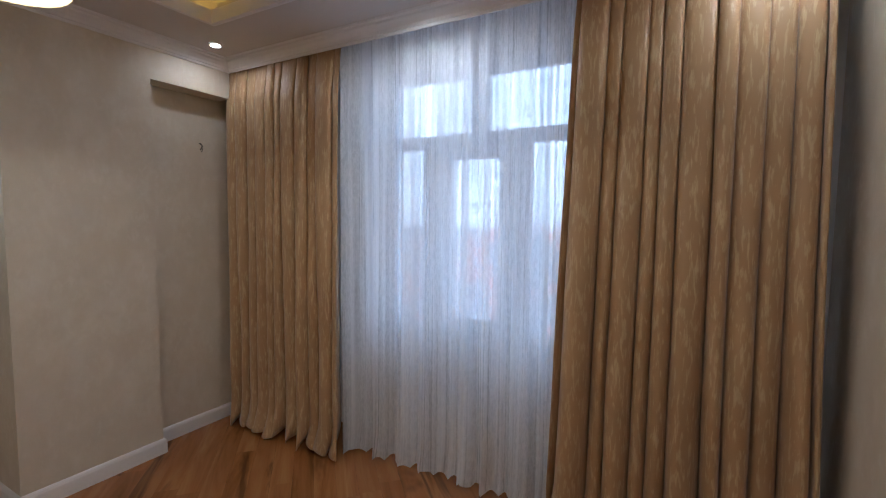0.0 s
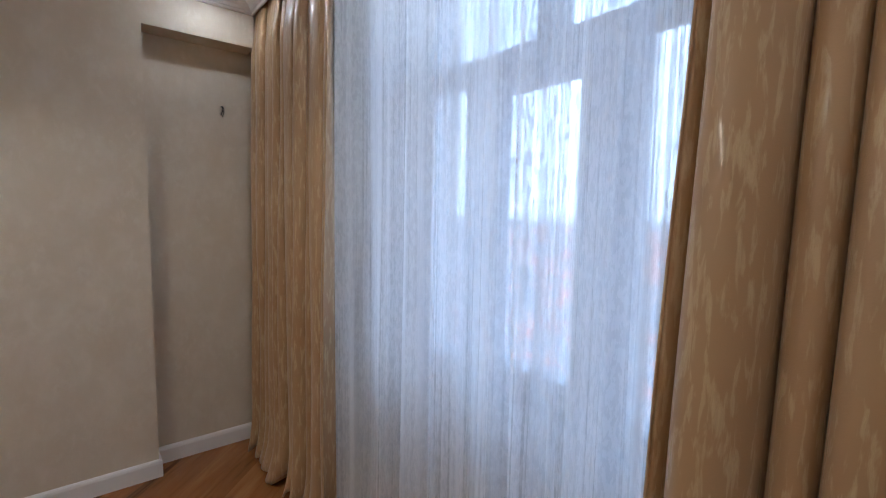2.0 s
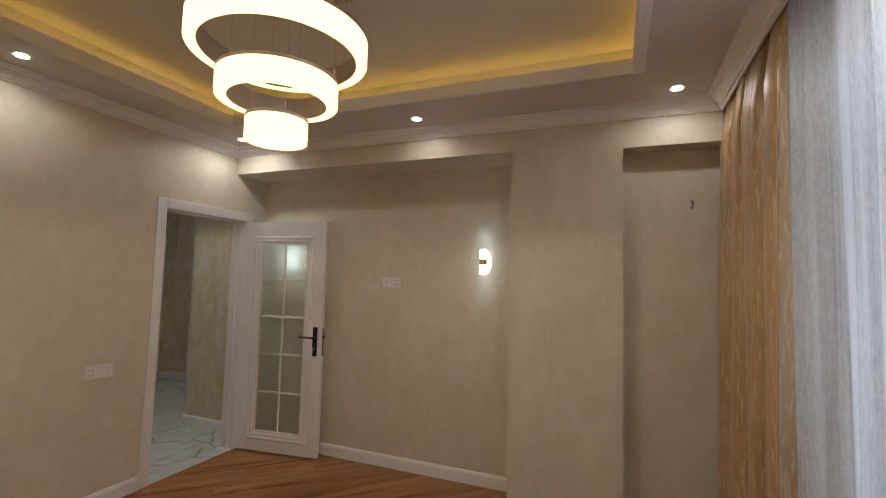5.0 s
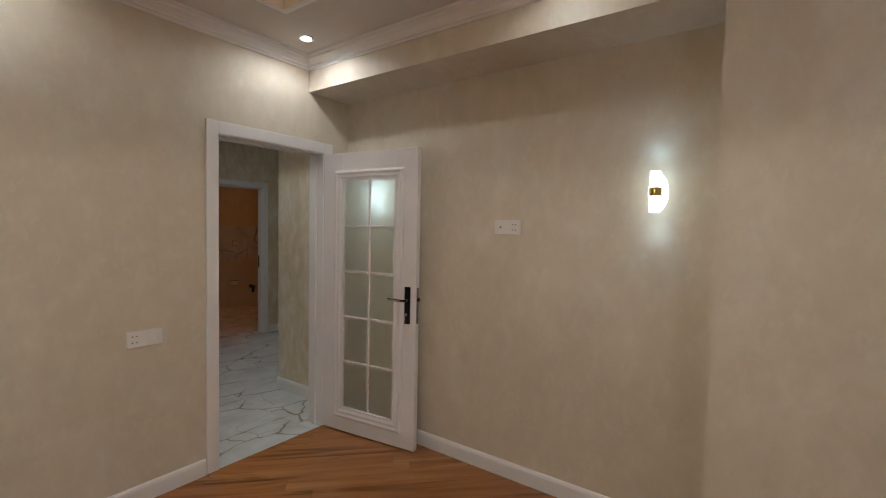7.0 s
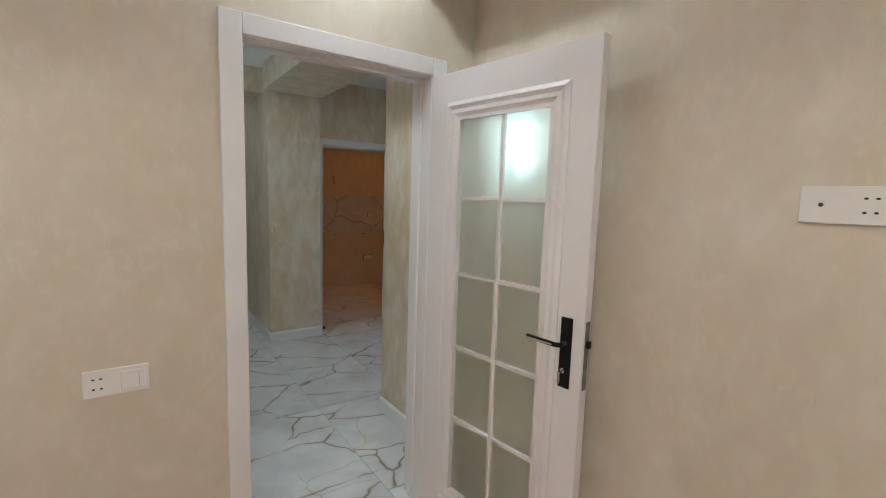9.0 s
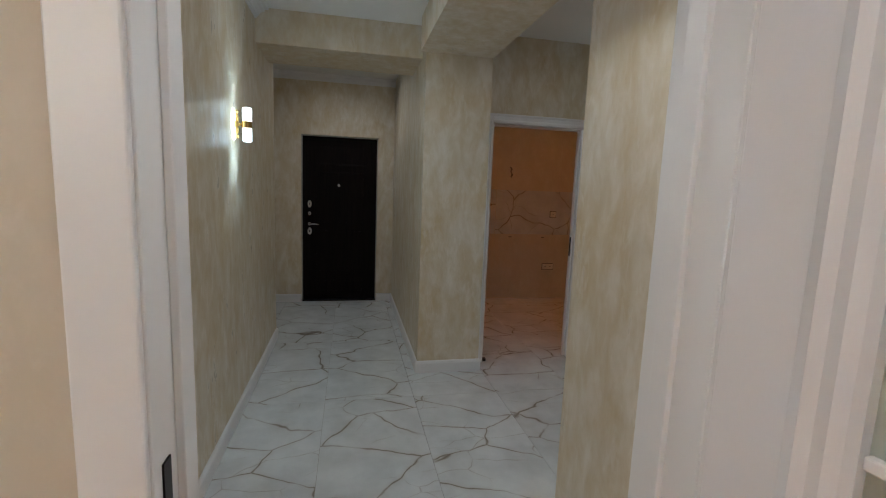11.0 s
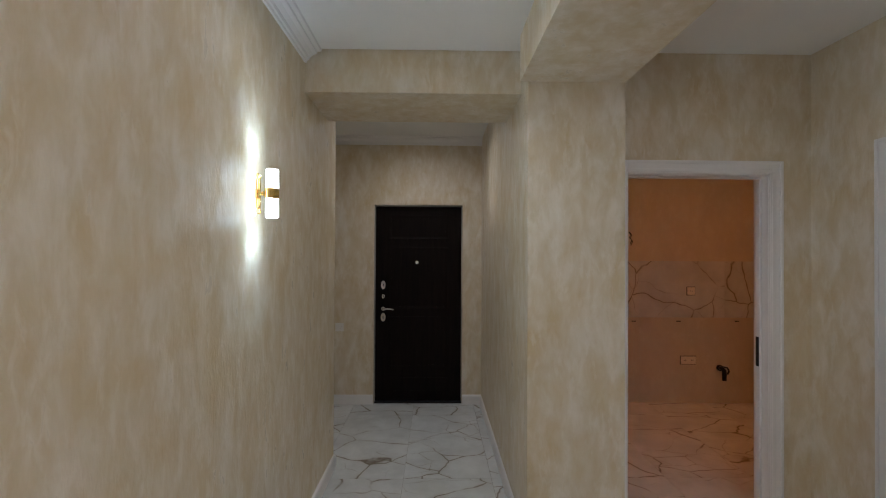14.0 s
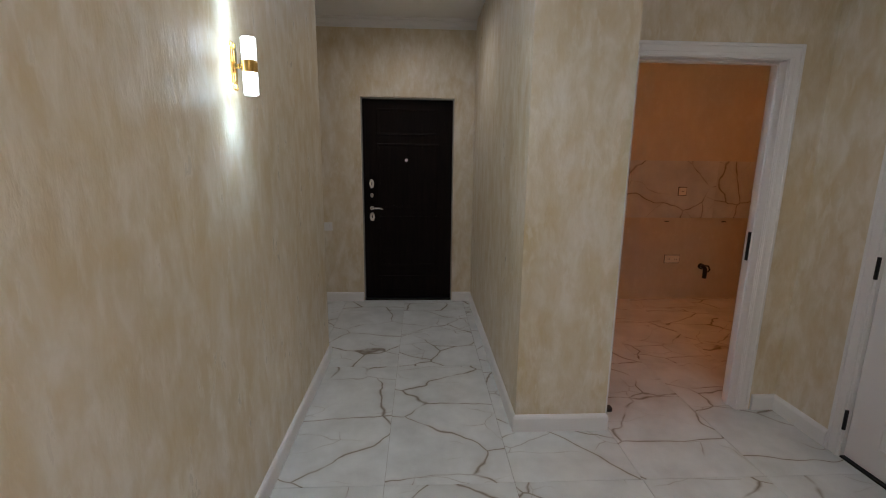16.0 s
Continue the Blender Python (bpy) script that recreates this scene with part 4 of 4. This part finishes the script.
first = downlight(0.62, 3.53, H)
# so is the one at (0.42, -0.42) in the hall
# the fitting at (2.10, 3.53) is added out of view, to match its lamp
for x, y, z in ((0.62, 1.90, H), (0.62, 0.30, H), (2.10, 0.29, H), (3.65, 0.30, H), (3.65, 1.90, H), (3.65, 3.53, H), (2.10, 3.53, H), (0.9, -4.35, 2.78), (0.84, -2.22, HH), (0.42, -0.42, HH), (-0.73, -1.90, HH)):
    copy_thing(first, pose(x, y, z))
amber = downlight(-1.74, -4.66, 2.70, M_LED_AMBER, "small round recessed kitchen light, glowing amber")
for x, y in ((-0.70, -4.66), (-2.75, -4.66), (-1.74, -3.55)):
    copy_thing(amber, pose(x, y, 2.70))


def sconce(m, label):
    """Wall lamp; local back is y = 0, front is -y."""
    s = thing("wall_sconce", m, label, "wall lamp", "brass tube sconces")
    # this glowing disc stands in for the halo of light on the wall
    bm = cylinder(1.0, 0.004, 48)
    bm.transform(pose(0, -0.003, 0, 90) @ Matrix.Diagonal((0.046, 0.092, 1, 1)))
    part("halo_disc", bm, M_HALO, s, "glowing oval disc drawn for the halo of light on the wall")
    plate = part("backplate", boxes((-0.020, -0.026, -0.060, 0.020, -0.016, 0.060), (-0.013, -0.030, -0.052, 0.013, -0.0255, 0.052), (-0.012, -0.016, -0.02, 0.012, -0.0055, 0.02), bevel=0.003), M_GOLD, s, "polished brass backplate")
    for end in (-1, 1):
        for side in (-1, 1):
            turn = [2.6 * math.pi * k / 22 for k in range(23)]
            scroll = [(side * (0.012 + 0.012 * (1 - a / 9.5) * math.sin(a)), -0.022, end * (0.062 + 0.013 * (1 - a / 9.5) * (1 - math.cos(a)))) for a in turn]
            part("scroll", tube(scroll, 0.0032, 8), M_GOLD, plate, smooth=True)
        part("finial", lathe([(0.001, 0.0), (0.006, 0.004), (0.008, 0.010), (0.005, 0.017), (0.001, 0.023)], 16, pose(0, -0.022, end * 0.060, 0 if end > 0 else 180)), M_GOLD, plate, smooth=True)
    part("arm", lathe([(0.010, 0.0), (0.013, 0.003), (0.008, 0.008), (0.007, 0.014), (0.011, 0.018), (0.007, 0.022), (0.009, 0.030)], 20, pose(0, -0.026, 0, 90)), M_GOLD, s, smooth=True)
    part("tube", lathe([(0.025, 0.021), (0.025, 0.094), (0.022, 0.098)], 32, pose(0, -0.078, 0)), M_TUBE, s, "glowing clear glass tube", smooth=False)
    part("tube", lathe([(0.022, -0.098), (0.025, -0.094), (0.025, -0.021)], 32, pose(0, -0.078, 0)), M_TUBE, s, "glowing clear glass tube")
    part("band", lathe([(0.0262, -0.0205), (0.0275, -0.016), (0.0275, 0.016), (0.0262, 0.0205)], 32, pose(0, -0.078, 0)), M_GOLD, s, "polished brass band")
    return s


sc1 = sconce(pose(0.0, 2.245, 1.705, 0, 0, 90), "brass wall lamp with a glowing glass tube")
copy_thing(sc1, pose(X_H, -2.34, 1.815, 0, 0, -90))
copy_thing(sc1, pose(0.0, 0.455, 1.725, 0, 0, 90))
for x, y, z, dx, power in ((0.0, 2.245, 1.705, 1, 0.9), (0.0, 0.455, 1.725, 1, 0.22), (X_H, -2.34, 1.815, -1, 2.1)):
    for s in (1, -1):
        lamp("sconce_beam", "SPOT", look((x + dx * 0.030, y, z + s * 0.030), (x + dx * 0.018, y, z + s * 0.30)), power * 1.0, (0.62, 0.87, 1.0), radius=0.012, spot=120)
        lamp("sconce_beam", "SPOT", look((x + dx * 0.075, y, z + s * 0.102), (x + dx * 0.0, y, z + s * 0.34)), power * 0.8, (0.64, 0.88, 1.0), radius=0.012, spot=100)
        lamp("sconce_glow", "POINT", pose(x + dx * 0.078, y, z + s * 0.112), power * 0.05, (0.72, 0.93, 1.0), radius=0.014)
    lamp("sconce_front", "SPOT", look((x + dx * 0.108, y, z), (x + dx, y, z)), power * 3.2 if x else power * 0.8, (0.80, 0.95, 1.0), radius=0.02, spot=176)


def wall_plate(name, m, w, h, label, sockets=(), switch=None, tv=()):
    p = thing(name, m, label, "socket")
    part("plate", box(-w / 2, -0.009, -h / 2, w / 2, 0, h / 2, bevel=0.002), M_PLASTIC, p)
    for cx in sockets:
        for dx in (-0.010, 0.010):
            for dz in (-0.016, 0.016):
                part("socket_hole", oval(cx + dx, dz, 0.0042, 0.0027, 0.002, -0.0092), M_HOLE_SHADE, p)
    if switch is not None:
        part("rocker", box(switch - 0.033, -0.0125, -0.031, switch + 0.033, -0.0085, 0.031, bevel=0.0015), M_PLASTIC, p)
        part("rocker_line", box(switch + 0.016, -0.0131, -0.022, switch + 0.0172, -0.0122, 0.022), simple("grey_line", (0.25, 0.24, 0.23), 0.5), p)
    for cx in tv:
        part("aerial_jack", oval(cx, 0, 0.0048, 0.0048, 0.004, -0.010), M_HOLE_SHADE, p)
    return p


wall_plate("wall_socket", pose(1.423, 0.0, 0.893, 0, 0, 180), 0.174, 0.088, "white double plate with a socket and a switch", sockets=(-0.050,), switch=0.044)
wall_plate("wall_socket", pose(0.0, 1.42, 1.527, 0, 0, 90), 0.174, 0.088, "white double plate with an aerial jack and a socket", sockets=(0.045,), tv=(-0.045,))
wall_plate("light_switch", pose(1.72, Y_E, 0.80, 0, 0, 180), 0.086, 0.086, "small white switch beside the entrance door", switch=0.0)
M_OLD = simple("cream_socket_plastic", (0.82, 0.77, 0.68), 0.35)
KB = Y_E - 0.04


def kitchen_socket(x, z, n):
    p = thing("kitchen_socket", pose(x, KB + 0.009 if z > 0.9 else KB, z, 0, 0, 180), "pale round-hole socket on the kitchen wall", "socket")
    # larger dark box behind the plate, drawn in as its shadow line
    part("mounting_box", box(-0.04 * n - 0.006, -0.003, -0.046, 0.04 * n + 0.006, 0, 0.046), M_HOLE_SHADE, p, "dark outline drawn for the shadow round the plate")
    part("plate", box(-0.04 * n, -0.012, -0.04, 0.04 * n, -0.003, 0.04, bevel=0.003), M_OLD, p)
    for k in range(n):
        cx = 0.075 * (k - (n - 1) / 2)
        part("socket_well", lathe([(0.020, -0.001), (0.020, 0.003), (0.016, 0.003), (0.016, -0.001)], 20, pose(cx, -0.013, 0, 90), closed=True), M_OLD, p)
        part("socket_hole", boxes((cx - 0.012, -0.0132, -0.004, cx - 0.005, -0.0118, 0.004), (cx + 0.005, -0.0132, -0.004, cx + 0.012, -0.0118, 0.004)), M_HOLE_SHADE, p)
    return p


kitchen_socket(-1.99, 1.187, 1)
kitchen_socket(-1.965, 0.452, 2)
pipe = thing("drain_pipe", pose(-2.30, KB, 0.33), "dark drain elbow sticking out of the kitchen wall", "pipe")
part("elbow", tube([(0, 0, 0.04), (0, 0.05, 0.045), (0, 0.085, 0.03), (0.004, 0.095, -0.01), (0.006, 0.095, -0.07)], 0.022, 14), M_BLACK, pipe, smooth=True)
part("collar", cylinder(0.032, 0.02, 20, m=pose(0, 0.012, 0.042, 90)), M_BLACK, pipe)
part("hose", tube([(-0.03, 0.0, 0.05), (-0.05, 0.06, 0.055), (-0.055, 0.08, 0.02), (-0.045, 0.07, -0.01)], 0.009, 8), M_BLACK, pipe, smooth=True)


def wire_stub(name, m, pts, label, thick=0.005):
    w = thing(name, m, label, "cable")
    part("wire", tube(pts, thick, 6), M_BLACK, w, smooth=True)
    part("wire", tube([(p[0] + 0.006, p[1] - 0.004, p[2] - 0.004 * i) for i, p in enumerate(pts)], thick * 0.8, 6), M_BLACK, w, smooth=True)


wire_stub("loose_cable", pose(-1.33, KB, 1.75, 0, 0, 180), [(0, 0, 0.06), (0.012, -0.03, 0.03), (-0.012, -0.045, 0.0), (0.016, -0.04, -0.03), (0.0, -0.03, -0.07)], "black cable ends hanging from the kitchen wall")
wire_stub("loose_cable", pose(0.232, 3.646, 2.075, 0, 0, 90), [(0, 0, 0.025), (0.004, -0.02, 0.012), (0.002, -0.026, -0.006), (-0.006, -0.022, -0.028)], "short black cable end sticking out of the wall", 0.0028)
for x in (-1.86, -2.49, -1.38):
    c = thing("wall_clip", pose(x, KB, 0.865, 0, 0, 180), "small dark metal clip in the kitchen wall", "clip")
    part("clip", box(-0.022, -0.012, -0.004, 0.022, 0, 0.004, bevel=0.001), M_BLACK, c)

# ------------------------------------------------------------------ outside: pale overcast sky over a hazy town
m, nt, p = nodes_of("overcast_haze")
grad = nt.nodes.new("ShaderNodeSeparateXYZ")
nt.links.new(coords(nt), grad.inputs[0])
# one glowing card: daylight and the town's haze are put into its colours
sky_col = ramp(nt, mathn(nt, "DIVIDE", grad.outputs[2], 200.0), (0.0, (0.60, 0.72, 0.88)), (0.05, (0.66, 0.80, 0.98)), (0.4, (0.62, 0.79, 1.0)), (1.0, (0.55, 0.74, 1.0)))
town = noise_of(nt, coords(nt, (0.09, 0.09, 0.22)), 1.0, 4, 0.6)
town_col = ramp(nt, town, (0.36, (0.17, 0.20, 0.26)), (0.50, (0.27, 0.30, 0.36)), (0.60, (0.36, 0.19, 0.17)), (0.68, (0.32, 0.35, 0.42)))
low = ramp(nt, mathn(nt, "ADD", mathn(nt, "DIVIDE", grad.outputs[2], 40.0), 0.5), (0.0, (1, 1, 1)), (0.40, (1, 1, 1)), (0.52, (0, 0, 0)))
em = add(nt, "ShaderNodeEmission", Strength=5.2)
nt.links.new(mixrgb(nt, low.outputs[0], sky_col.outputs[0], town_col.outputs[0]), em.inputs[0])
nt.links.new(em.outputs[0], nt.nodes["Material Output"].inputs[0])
nt.nodes.remove(p)
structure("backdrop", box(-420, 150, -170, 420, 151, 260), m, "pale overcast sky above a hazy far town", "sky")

# ------------------------------------------------------------------ floor and wall pieces
# wooden planks laid on the diagonal
PW, PL, ANG = 0.125, 1.2, 135
rot = pose(0, 0, 0, 0, 0, ANG)
rnd = random.Random(11)
for i in range(-24, 24):
    off = rnd.uniform(0, PL)
    for j in range(-5, 5):
        m = rot @ pose(j * PL + off, i * PW, 0)
        m = pose(2.0, 2.1, 0) @ m
        c = m @ Vector((PL / 2, PW / 2, 0))
        if not (-1.1 < c.x < X_R + 1.1 and -1.1 < c.y < Y_W + 1.1):
            continue
        bm = box(0.0003, 0.0003, -0.008, PL - 0.0003, PW - 0.0003, 0.0)
        inv = m.inverted()
        for co, no in (((0.0, 0, 0), (-1, 0, 0)), ((X_R, 0, 0), (1, 0, 0)), ((0, 0.002, 0), (0, -1, 0)), ((0, Y_W, 0), (0, 1, 0))):
            if not bm.verts:
                break
            bmesh.ops.bisect_plane(bm, geom=bm.verts[:] + bm.edges[:] + bm.faces[:], plane_co=inv @ Vector(co), plane_no=inv.to_3x3() @ Vector(no), clear_outer=True)
        if len(bm.verts) < 4:
            bm.free()
            continue
        bmesh.ops.holes_fill(bm, edges=[ed for ed in bm.edges if ed.is_boundary], sides=8)
        pl = part("plank", bm, M_WOOD, floor_room)
        pl.matrix_basis = m

# marble tiles
XS = [-3.30, -2.755, -2.14, -1.525, -0.91, -0.295, 0.325, 0.94, 1.555, 2.17, 3.1]
YS = [-5.24, -4.88, -3.66, -2.44, -1.22, -0.001]
tiles = {}
for a, b in zip(XS, XS[1:]):
    for c, d in zip(YS, YS[1:]):
        key = (round(b - a, 3), round(d - c, 3))
        if key not in tiles:
            tiles[key] = mesh_of("tile", box(-key[0] / 2 + 0.0012, -key[1] / 2 + 0.0012, -0.006, key[0] / 2 - 0.0012, key[1] / 2 - 0.0012, 0.0), M_MARBLE)
        ob = new("tile", tiles[key])
        ob.parent = floor_hall
        ob.matrix_basis = pose((a + b) / 2, (c + d) / 2, 0)
# splashback tiles on the kitchen wall
kw = bpy.data.objects["wall_kitchen"]
me = mesh_of("tile", box(-0.599, 0, 0, 0.599, 0.009, 0.598), M_MARBLE)
for x in (-0.55, -1.755, -2.955 + 0.25):
    if x < -2.6:
        ob = part("tile", box(-0.3, 0, 0, 0.599, 0.009, 0.598), M_MARBLE, kw)
    else:
        ob = new("tile", me)
        ob.parent = kw
    ob.matrix_basis = pose(x - (0.25 if x < -2.6 else 0), KB, 0.905)
